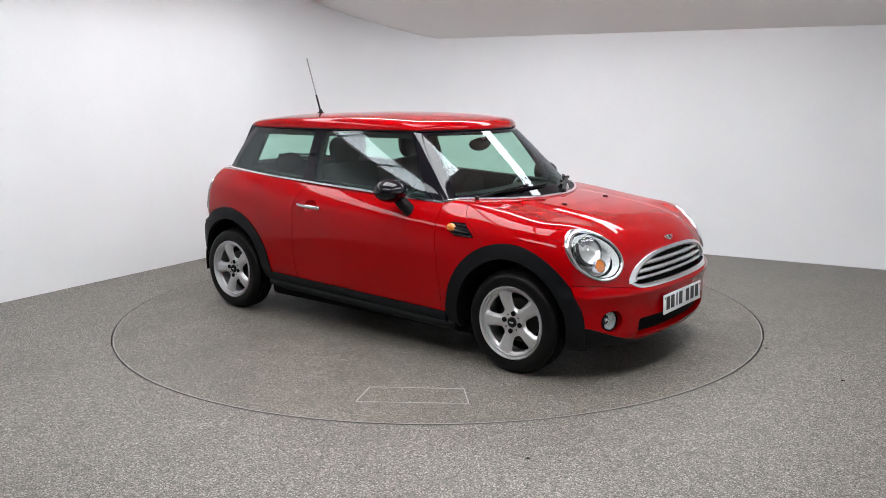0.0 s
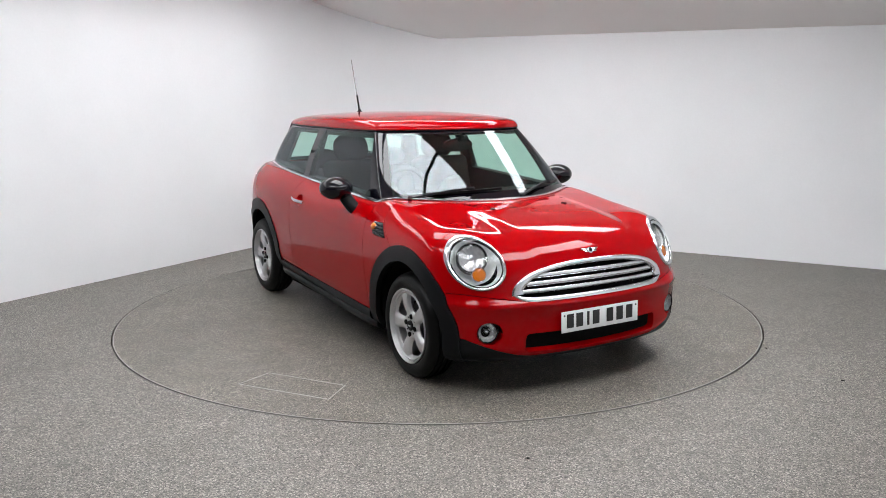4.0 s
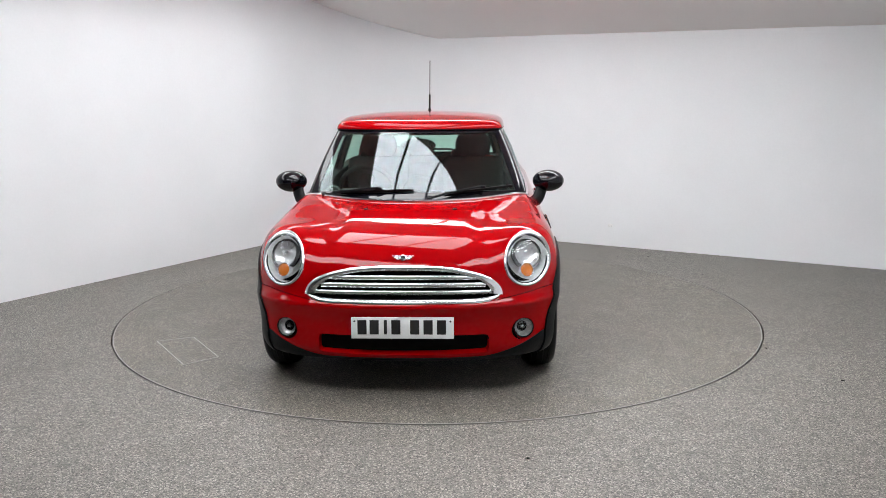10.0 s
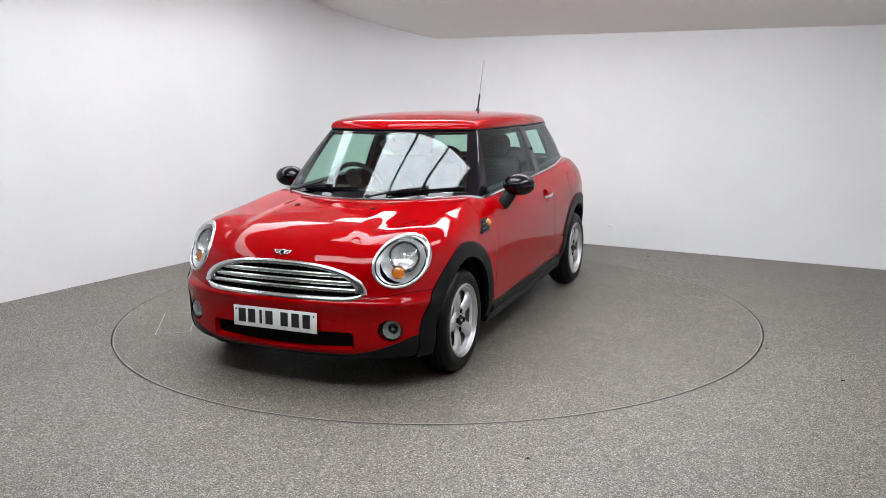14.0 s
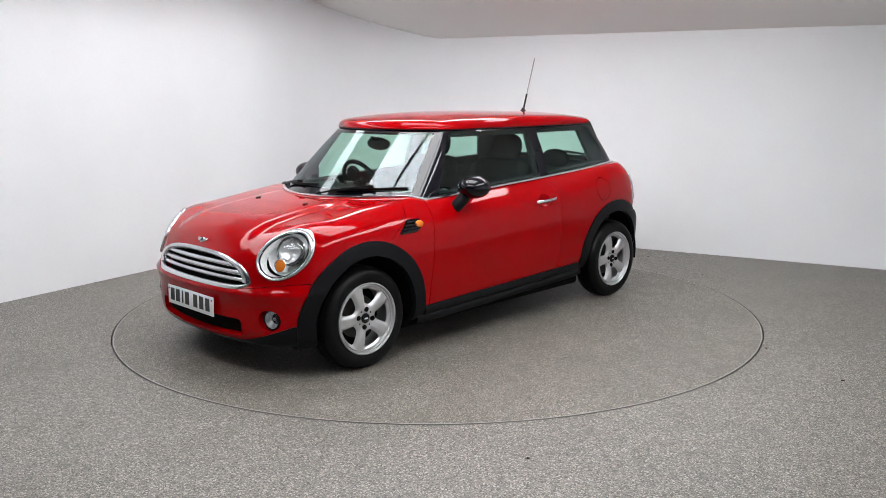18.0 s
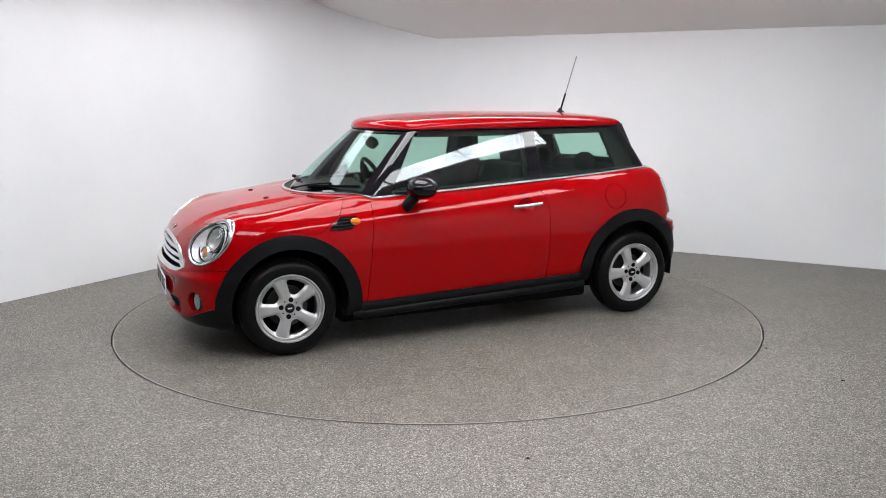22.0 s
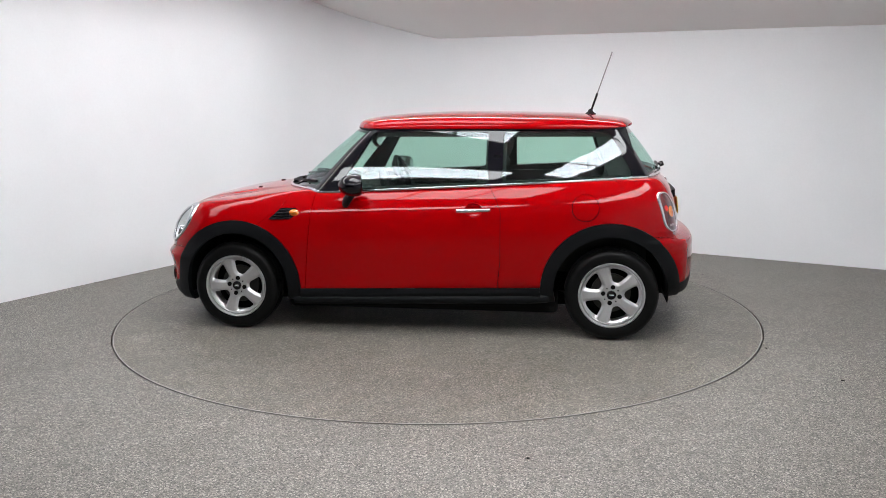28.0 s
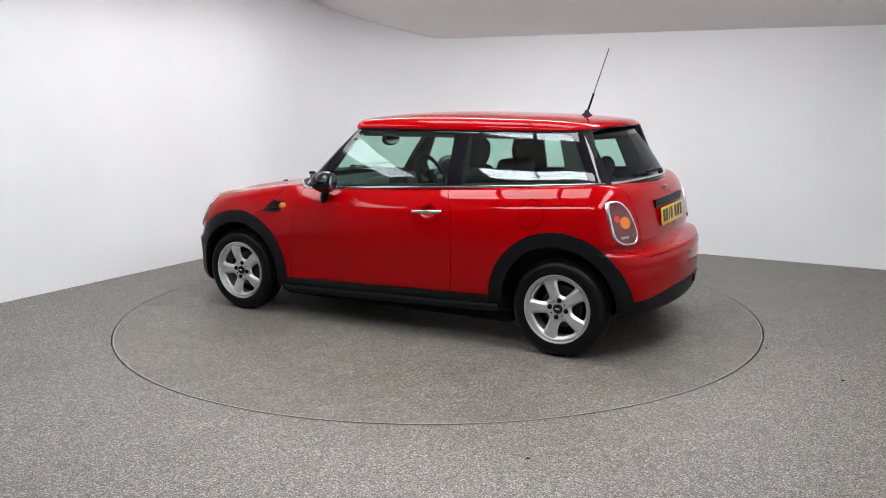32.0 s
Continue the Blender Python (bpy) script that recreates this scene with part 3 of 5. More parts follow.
def build_body():
    M = nets(body_f, (-1.90, -0.90, 0.15), (1.97, 0.90, 1.10), 0.0165)
    # open the cabin and the wheel arches
    def cabin(x, y, z):
        y = np.abs(y)
        return np.maximum(np.maximum(y - wb(x) + 0.006, x - (1.04 - 0.70 * y**2)), (hatch_glass(1.0) + 0.36 * y**2 + 0.01) - x) + np.where(z < 0.80, 9, 0)
    top, M = cut(M, cabin)
    out = lambda y: np.where(np.abs(y) < 0.42, 9, 0)
    for front in (True, False):
        M = cut(M, lambda x, y, z: arch(x, z, ARCH_IN, front) + out(y))[1]
    cowl = cut(top, lambda x, y, z: np.abs(y) * 0 + 0.64 - x)[0]
    part("cowl_panel", shell("cowl_panel", cowl, PLASTIC, 0.01, -0.004), CAR, "black plastic scuttle panel below the windscreen")
    # black cladding: arches, sills, lower bumper edges
    for front in (True, False):
        trim, M = gap(M, lambda x, y, z: np.maximum(arch(x, z, ARCH_OUT, front), 0.16 - z) + out(y), 0.0008)
        for half in sides(trim):
            part("wheel_arch_trim", shell("wheel_arch_trim", half, PLASTIC, 0.03, 0.009), CAR, "matt black plastic arch trim")
    low, M = gap(M, lambda x, y, z: z - sill_line(x) + np.where(np.abs(x) > 1.0, 9, 0), 0.001)
    k = np.clip((sill_line(low[0][:, 0]) - low[0][:, 2]) / 0.09, 0, 1)
    low = renormal((low[0] + low[2] * (0.016 * np.sin(math.pi * np.minimum(k * 1.3, 1)))[:, None], low[1], low[2]))
    for half in sides(low):
        part("sill", shell("sill", half, PLASTIC, 0.02, 0.006), CAR, "matt black plastic sill")
    skirt = lambda x, y, z: z - (0.212 + 0.10 * np.clip((np.abs(y) - 0.40) / 0.32, 0, 1)**1.5) + np.where(x < 1.0, 9, 0)
    low, M = gap(M, skirt, 0.001)
    part("front_skirt", shell("front_skirt", low, PLASTIC, 0.02, 0.0), CAR, "black plastic lower bumper edge")
    low, M = gap(M, lambda x, y, z: z - 0.395 + 0.035 * np.clip((np.abs(y) - 0.30) / 0.35, 0, 1) + np.where(x > -1.0, 9, 0), 0.001)
    part("rear_skirt", shell("rear_skirt", low, PLASTIC, 0.02, 0.0), CAR, "black plastic lower rear bumper edge")

    # headlamps
    lens, M = cut(M, lambda x, y, z: lamp_rho(x, y, z) - 1)
    for l, s in zip(sides(lens), (1, -1)):
        rows = []
        for i in range(96):
            a = 2 * math.pi * i / 96
            o, q, w = (((0.640 + 0.125 * k * math.cos(a)) * s, 0.694 + 0.130 * k * math.sin(a)) for k in (1.015, 0.875, 0.95))
            n = skin_normal(body_x(*w), *w)
            rows.append(((body_x(*o), *o), (body_x(*q), *q), n))
        lamp = part("headlight", from_bm("headlight", band(rows, 0.008, 0.003, 0.02), CHROME, 50), CAR, "round headlamp with a chrome ring")
        build_headlamp(lamp, l, s)
    # rear lamps
    lens, M = cut(M, tail_box)
    for l, s in zip(sides(lens), (1, -1)):
        rows = []
        for i in range(96):
            o, q, w = (tail_edge(2 * math.pi * i / 96, d, s) for d in (0.003, -0.0095, -0.004))
            rows.append(((body_x(*o, -1), *o), (body_x(*q, -1), *q), skin_normal(body_x(*w, -1), *w)))
        lamp = part("tail_light", from_bm("tail_light", band(rows, 0.005, 0.004, 0.015), SATIN, 50), CAR, "red and amber rear lamp in a chrome ring")
        amber, rest = cut(l, lambda x, y, z: np.hypot(np.abs(y) - 0.686, z - 0.815) - 0.035)
        clear, rest = cut(rest, lambda x, y, z: np.hypot(np.maximum(np.abs(np.abs(y) - 0.698) - 0.025, 0), z - 0.730) - 0.009)
        brake, rest = cut(rest, lambda x, y, z: np.hypot((np.abs(y) - 0.733) * 1.1, (z - 0.838) * 0.8) - 0.016)
        part("brake_lens", shell("brake_lens", brake, BRAKE_RED, 0.01, 0.005), lamp, "bright red brake lens")
        part("red_lens", shell("red_lens", rest, RED_LENS, 0.01, 0.004), lamp, "dark red lens")
        part("amber_lens", shell("amber_lens", amber, AMBER, 0.01, 0.005), lamp, "amber turn signal")
        part("clear_lens", shell("clear_lens", clear, GREY_TRIM, 0.01, 0.005), lamp, "pale reversing lens")

    # grille, intake, fog lamp holes
    nose_only = lambda x: np.where(x < 1.4, 9, 0)
    hole, M = cut(M, lambda x, y, z: grille_box(y, z) + 0.005 + nose_only(x))
    build_grille(hole)
    intake = lambda x, y, z: smax(smax(np.abs(y) - 0.44, z - 0.335, 0.04), 0.232 + 0.03 * y**2 - z, 0.03) + nose_only(x)
    mouth, M = cut(M, intake)
    part("lower_intake", shell("lower_intake", mouth, DARK, 0.01, -0.035), CAR, "black mesh lower air intake")
    fog = lambda x, y, z: np.hypot((np.abs(y) - 0.615) * 1.0, z - 0.345) - 0.058 + nose_only(x)
    hole, M = cut(M, fog)
    for half, s in zip(sides(hole), (1, -1)):
        build_fog(half, s)

    # painted panels
    split = lambda x, y, z: z - (0.545 - 0.035 * np.clip((0.72 - np.abs(y)) / 0.25, 0, 1)) + nose_only(x)
    bumper, M = gap(M, split)
    part("front_bumper", shell("front_bumper", bumper, PAINT, 0.05), CAR)
    shut = lambda x, y, z: (0.862 + 0.55 * np.clip(0.905 - z, 0, 0.075) + 1.35 * np.clip(0.83 - z, 0, 0.3)) - x
    clam, M = gap(M, shut)
    part("bonnet", shell("bonnet", clam, PAINT, 0.02), CAR, "glossy red clamshell bonnet")
    rear = lambda x, y, z: z - (0.612 + 0.05 * np.clip((np.abs(y) - 0.60) / 0.15, 0, 1)) + np.where(x > -1.3, 9, 0)
    bumper, M = gap(M, rear)
    part("rear_bumper", shell("rear_bumper", bumper, PAINT, 0.02), CAR)
    gate = lambda x, y, z: np.abs(y) - (0.535 + 0.06 * np.clip((z - 0.62) / 0.4, 0, 1)) + np.where(x > -1.3, 9, 0)
    lid, M = gap(M, gate)
    part("tailgate", shell("tailgate", lid, PAINT, 0.02), CAR)
    front_edge = lambda x, y, z: x - (0.688 + 0.065 * np.clip((0.92 - z) / 0.62, 0, 1))
    rear_edge = lambda x, y, z: (-0.532 + 0.075 * np.clip((z - 0.80) / 0.16, 0, 1)**1.5 + 0.02 * np.clip((0.5 - z) / 0.2, 0, 1)) - x
    door, M = gap(M, lambda x, y, z: smax(front_edge(x, y, z), rear_edge(x, y, z), 0.03))
    for half, name in zip(sides(door), ("left", "right")):
        build_door(half, 1 if name == "left" else -1)
    front, back = cut(M, lambda x, y, z: -x)
    for half in sides(front):
        part("front_wing", shell("front_wing", half, PAINT, 0.02), CAR)
    left, right = sides(back)
    part("rear_quarter", shell("rear_quarter", right, PAINT, 0.02), CAR)
    flap, left = gap(left, lambda x, y, z: np.hypot(x + 1.06, z - 0.845) - 0.083, 0.0019)
    q = part("rear_quarter", shell("rear_quarter", left, PAINT, 0.02), CAR)
    part("fuel_flap", shell("fuel_flap", flap, PAINT, 0.01, 0.001), q, "round red fuel filler flap")


def body_y(x, z):
    """Half-width of the body at a place on its side."""
    lo, hi = 0.3, 0.95
    for _ in range(40):
        mid = (lo + hi) / 2
        if body_f(np.array(x), np.array(mid), np.array(z)) < 0:
            lo = mid
        else:
            hi = mid
    return lo


def body_z(x, y):
    lo, hi = 0.5, 1.1
    for _ in range(40):
        mid = (lo + hi) / 2
        if body_f(np.array(x), np.array(y), np.array(mid)) < 0:
            lo = mid
        else:
            hi = mid
    return lo


def body_x(y, z, way=1):
    lo, hi = 1.0, 2.1
    for _ in range(40):
        mid = (lo + hi) / 2
        if body_f(np.array(way * mid), np.array(y), np.array(z)) < 0:
            lo = mid
        else:
            hi = mid
    return way * lo


def aim(p, n, spin=0.0):
    """A pose at p whose local z points along n."""
    q = Vector(n).to_track_quat("Z", "Y").to_matrix().to_4x4()
    return Matrix.Translation(p) @ q @ Matrix.Rotation(radians(spin), 4, "Z")


def fluted(profile, n, mat, name):
    """A reflector with flat facets."""
    return from_bm(name, revolve(profile, n, axis="Z", cap=False), mat, 4)


def build_headlamp(lamp, l, s):
    bezel, lens = cut(l, lambda x, y, z: 0.845 - lamp_rho(x, y, z))
    part("bezel", shell("bezel", bezel, BLACK_GLOSS, 0.006, 0.001), lamp, "black inner bezel")
    part("lens", shell("lens", lens, LENS, 0.01, 0.004, False), lamp, "clear domed lens")
    rows = []
    for i in range(72):
        a = 2 * math.pi * i / 72
        o, q = (((0.640 + 0.125 * k * math.cos(a)) * s, 0.694 + 0.130 * k * math.sin(a)) for k in (0.86, 0.73))
        d = skin_normal(body_x(*o), *o)
        rows.append((Vector((body_x(*o), *o)) - d * 0.003, Vector((body_x(*q), *q)) - Vector((0.84, 0.34 * s, 0.42)).normalized() * 0.042, d))
    part("lamp_wall", from_bm("lamp_wall", band(rows, 0.0, 0.0, 0.002, True, 3), REFLECT, 50), lamp, "silvery inner wall of the lamp")
    n = Vector((0.84, 0.34 * s, 0.42)).normalized()
    c = Vector((1.649, 0.647 * s, 0.703))
    at = aim(c, n)
    bowl = [(0.120, -0.010), (0.114, -0.020), (0.110, -0.028), (0.100, -0.045), (0.080, -0.068), (0.05, -0.084), (0.0, -0.090)]
    part("reflector_bowl", fluted(bowl, 22, REFLECT, "reflector_bowl"), lamp, "silvery reflector bowl", at)
    main = at @ pose(0.004 * s, 0.022, -0.020)
    hoop = [(0.078, -0.030), (0.082, 0.004), (0.078, 0.009), (0.073, 0.006), (0.070, -0.010), (0.072, -0.030)]
    part("inner_ring", from_bm("inner_ring", revolve(hoop + hoop[:1], 56, axis="Z"), FOG_GREY, 60), lamp, "dark silver ring round the main reflector", main)
    dish = [(0.071, 0.000), (0.064, -0.009), (0.050, -0.017), (0.030, -0.023), (0.012, -0.026), (0.0, -0.027)]
    part("main_reflector", fluted(dish, 13, DISH, "main_reflector"), lamp, "bright main beam reflector", main)
    part("bulb_shade", from_bm("bulb_shade", revolve([(0.0, -0.004), (0.008, -0.006), (0.012, -0.012), (0.012, -0.028), (0.0, -0.028)], 20, axis="Z"), SATIN), lamp, "dull silver bulb shade", main @ pose(0, 0.012, 0))
    for k in range(5):
        a = 50 + 20 * k
        part("reflector_rib", from_bm("reflector_rib", box(0.003, 0.030, 0.008, 0.001, 1, (0, 0.054, -0.008)), GREY_TRIM), lamp, "", main @ pose(0, 0, 0, 0, 0, a - 90))
    sig = aim(Vector((body_x(0.640 * s, 0.643) - 0.020, 0.638 * s, 0.642)), (0.88, 0.34 * s, 0.32))
    part("turn_signal", from_bm("turn_signal", revolve([(0.0, 0.004), (0.010, 0.0032), (0.012, 0.0012), (0.022, 0.0), (0.031, -0.004), (0.032, -0.03), (0.0, -0.03)], 30, axis="Z"), AMBER, 20), lamp, "round amber turn signal", sig)
    rim = [(0.0325, -0.03), (0.0335, 0.001), (0.036, 0.003), (0.038, 0.0), (0.038, -0.03), (0.0325, -0.03)]
    part("signal_rim", from_bm("signal_rim", revolve(rim, 36, axis="Z"), SATIN, 60), lamp, "silver rim of the turn signal", sig)


def build_grille(hole):
    rows = []
    for i in range(81):
        t = i / 40 - 1
        o, q = arch_edge(t, 0.507, 0.534, 0.153), arch_edge(t, 0.449, 0.541, 0.124)
        rows.append(((body_x(*o), *o), (body_x(*q), *q), skin_normal(body_x(*q), *q)))
    g = part("grille_surround", from_bm("grille_surround", band(rows, 0.007, 0.005, 0.03, False), SATIN, 50), CAR, "chrome grille surround")
    rows = []
    for i in range(121):
        y = 0.502 * (i / 60 - 1)
        z = grille_foot(y)
        rows.append(((body_x(y, z), y, z), (body_x(y, z + 0.02) - 0.004, y, z + 0.02), skin_normal(body_x(y, z), y, z)))
    part("lower_bar", from_bm("lower_bar", band(rows, 0.006, 0.003, 0.03, False, 5), SATIN, 50), g, "chrome lower bar of the grille")
    part("grille_back", shell("grille_back", hole, DARK, 0.0, -0.055, False), g, "black space behind the grille")
    for z, w in ((0.628, 0.392), (0.591, 0.420), (0.553, 0.445)):
        ys = np.linspace(-w, w, 41)
        path = [(body_x(y, z) - 0.016, y, z - 0.006 * (y / 0.5)**2) for y in ys]
        sec = [(-0.012, -0.008), (0.004, -0.013), (0.011, -0.0105), (0.0145, 0.0), (0.011, 0.0105), (0.004, 0.013), (-0.012, 0.008)]
        part("grille_slat", from_bm("grille_slat", sweep(path, sec), SATIN, 60), g, "chrome grille slat")


def build_fog(half, s):
    hole = part("fog_light", shell("fog_light", half, DARK, 0.0, -0.12, False), CAR, "round fog lamp in a recess")
    bm = bmesh.new()
    n = 36
    rings = []
    for dep in (0.0, 0.076):
        ring = []
        for i in range(n):
            a = 2 * math.pi * i / n
            y, z = (0.615 + 0.058 * math.cos(a)) * s, 0.345 + 0.058 * math.sin(a)
            ring.append(bm.verts.new((body_x(y, z) - dep * 0.9, y - s * dep * 0.3, z)))
        rings.append(ring)
    for i in range(n):
        bm.faces.new((rings[0][i], rings[0][(i + 1) % n], rings[1][(i + 1) % n], rings[1][i]))
    part("fog_recess", from_bm("fog_recess", bm, PAINT), hole)
    m = aim(Vector((body_x(0.618 * s, 0.350) - 0.024, 0.618 * s, 0.348)), (0.95, 0.25 * s, 0.06)) @ Matrix.Scale(1.17, 4)
    rim = [(0.042, -0.02), (0.046, -0.02), (0.047, 0.004), (0.046, 0.013), (0.044, 0.013), (0.042, 0.006), (0.042, -0.02)]
    part("lamp_rim", from_bm("lamp_rim", revolve(rim, 36, axis="Z"), BLACK_GLOSS, 60), hole, "black rim", m)
    part("lamp_reflector", fluted([(0.0425, 0.008), (0.037, -0.008), (0.024, -0.020), (0.010, -0.025), (0.0, -0.026)], 12, DISH, "lamp_reflector"), hole, "silvery reflector", m)
    part("bulb_cap", from_bm("bulb_cap", revolve([(0.0, -0.006), (0.007, -0.008), (0.009, -0.012), (0.008, -0.024), (0.0, -0.024)], 16, axis="Z"), SATIN), hole, "", m)
    part("lens", from_bm("lens", revolve([(0.0435, 0.011), (0.03, 0.018), (0.015, 0.021), (0.0, 0.022)], 30, axis="Z"), LENS), hole, "clear round lens", m)


def build_door(half, s):
    recess = lambda x, y, z: np.hypot((x + 0.362) * 0.75, z - 0.822) - 0.044
    cup, skin = cut(half, recess)
    door = part("door", shell("door", skin, PAINT, 0.02), CAR, "glossy red door")
    V, T, N = cup
    d = 0.026 * np.sqrt(np.clip(1 - ((np.hypot((V[:, 0] + 0.362) * 0.75, V[:, 2] - 0.822)) / 0.044)**2, 0, 1))
    part("handle_cup", mesh_of("handle_cup", V - N * d[:, None], T, PAINT), door, "red finger recess")
    path = []
    for i in range(21):
        t = i / 20
        x = -0.256 - 0.214 * t
        z = 0.818 + 0.010 * t
        path.append((x, s * (body_y(x, z) + 0.006 + 0.024 * math.sin(math.pi * min(max(t, 0.04), 0.96))**0.5), z))
    part("door_handle", from_bm("door_handle", sweep(path, circle(0.007, 10, 0.0115), ups=[(0, 0, 1)] * 21), CHROME, 60), door, "chrome pull handle")


def build_house():
    M = nets(house_f, (-1.75, -0.80, 0.80), (1.15, 0.80, 1.40), 0.0165)
    M = cut(M, lambda x, y, z: z - (GUTTER + 0.004))[0]
    M = cut(M, lambda x, y, z: z - np.where(x > 0.6, np.minimum(bonnet(x) - 0.05 * (y / 0.7)**2, 2), belt(x)) + 0.012)[1]
    # windscreen
    ws = lambda x, y, z: np.maximum(np.abs(y) - (0.655 - 0.36 * (z - 0.92)), z - (GUTTER - 0.006)) + np.where(x < 0.2, 9, 0)
    w, M = cut(M, ws)
    band, w = cut(w, lambda x, y, z: np.maximum(np.maximum(np.abs(y) - (0.638 - 0.36 * (z - 0.92)), z - (GUTTER - 0.016)), bonnet(x) - 0.05 * (y / 0.7)**2 + 0.038 - z) * -1)
    part("windscreen", shell("windscreen", w, GLASS, 0.005, 0.0, False), CAR, "curved clear windscreen")
    part("windscreen_border", shell("windscreen_border", band, PILLAR, 0.005), CAR, "black printed border of the windscreen")
    # rear window
    rw = lambda x, y, z: np.maximum(np.maximum(np.abs(y) - (0.565 - 0.30 * (z - 1.0)), z - (GUTTER - 0.03)), 1.045 - z) + np.where(x > -1.3, 9, 0)
    w, M = cut(M, rw)
    part("rear_window", shell("rear_window", w, GLASS, 0.005, 0.0, False), CAR, "tinted rear window")
    # side windows
    def side_win(x, y, z, x0, x1, rake0, rake1, low=0.016):
        f = smax(x - (x1 - rake1 * (z - 0.95)), (x0 + rake0 * (z - 0.95)) - x, 0.02)
        f = smax(f, z - (GUTTER - 0.012), 0.05)
        return smax(f, belt(x) + low - z, 0.03) + np.where(np.abs(y) < 0.4, 9, 0)
    w, M = cut(M, lambda x, y, z: side_win(x, y, z, -0.440, 0.535, 0.0, 0.60))
    for half in sides(w):
        part("door_window", shell("door_window", half, GLASS, 0.005, 0.0, False), CAR, "clear door window")
    w, M = cut(M, lambda x, y, z: side_win(x, y, z, -1.40, -0.535, 0.55, 0.0))
    for half in sides(w):
        part("quarter_window", shell("quarter_window", half, GLASS, 0.005, 0.0, False), CAR, "tinted rear side window")
    left, right = sides(M)
    for half in (left, right):
        a, rest = cut(half, lambda x, y, z: 0.1 - x)
        part("windscreen_pillar", shell("windscreen_pillar", a, PILLAR, 0.03), CAR, "gloss black windscreen pillar")
        part("rear_pillar", shell("rear_pillar", rest, PILLAR, 0.03), CAR, "gloss black side and rear pillars")


def build_roof():
    M = nets(roof_f, (-1.5, -0.66, 1.28), (0.62, 0.66, 1.46), 0.013)
    top, under = cut(M, lambda x, y, z: (GUTTER + 0.0075 + 0.020 * np.clip((-1.2 - x) / 0.2, 0, 1)) - z)
    part("roof", shell("roof", top, PAINT, 0.01), CAR, "glossy red roof")
    part("gutter", shell("gutter", under, PLASTIC, 0.01, 0.003), CAR, "black gutter strip under the roof edge")


def chrome_loop():
    """The bright strip that runs right round the car at the foot of its windows."""
    pts = []
    for i in range(25):
        y = 0.692 * i / 24
        x = 1.045 - 0.715 * y**2
        pts.append((x, y, body_z(x, y) + 0.002))
    for i in range(1, 60):
        x = 0.702 - (0.702 + 1.44) * i / 59
        pts.append((x, wb(x).item() + 0.004, belt(x).item() + 0.006))
    y0 = pts[-1][1]
    for i in range(1, 21):
        y = y0 * (1 - i / 20)
        pts.append((hatch_glass(1.03).item() + 0.36 * y**2 - 0.004 + (0.02 if i < 3 else 0), y, 1.030 - 0.012 * (y / 0.6)**2))
    full = pts + [(x, -y, z) for x, y, z in reversed(pts[1:-1])]
    sec = [(-0.008, -0.006), (0.009, -0.006), (0.0125, 0.0), (0.009, 0.009), (-0.006, 0.0105)]
    part("belt_strip", from_bm("belt_strip", sweep(full, sec, closed=True), SATIN, 60), CAR, "chrome strip at the foot of the windows")


build_body()
build_house()
build_roof()
chrome_loop()


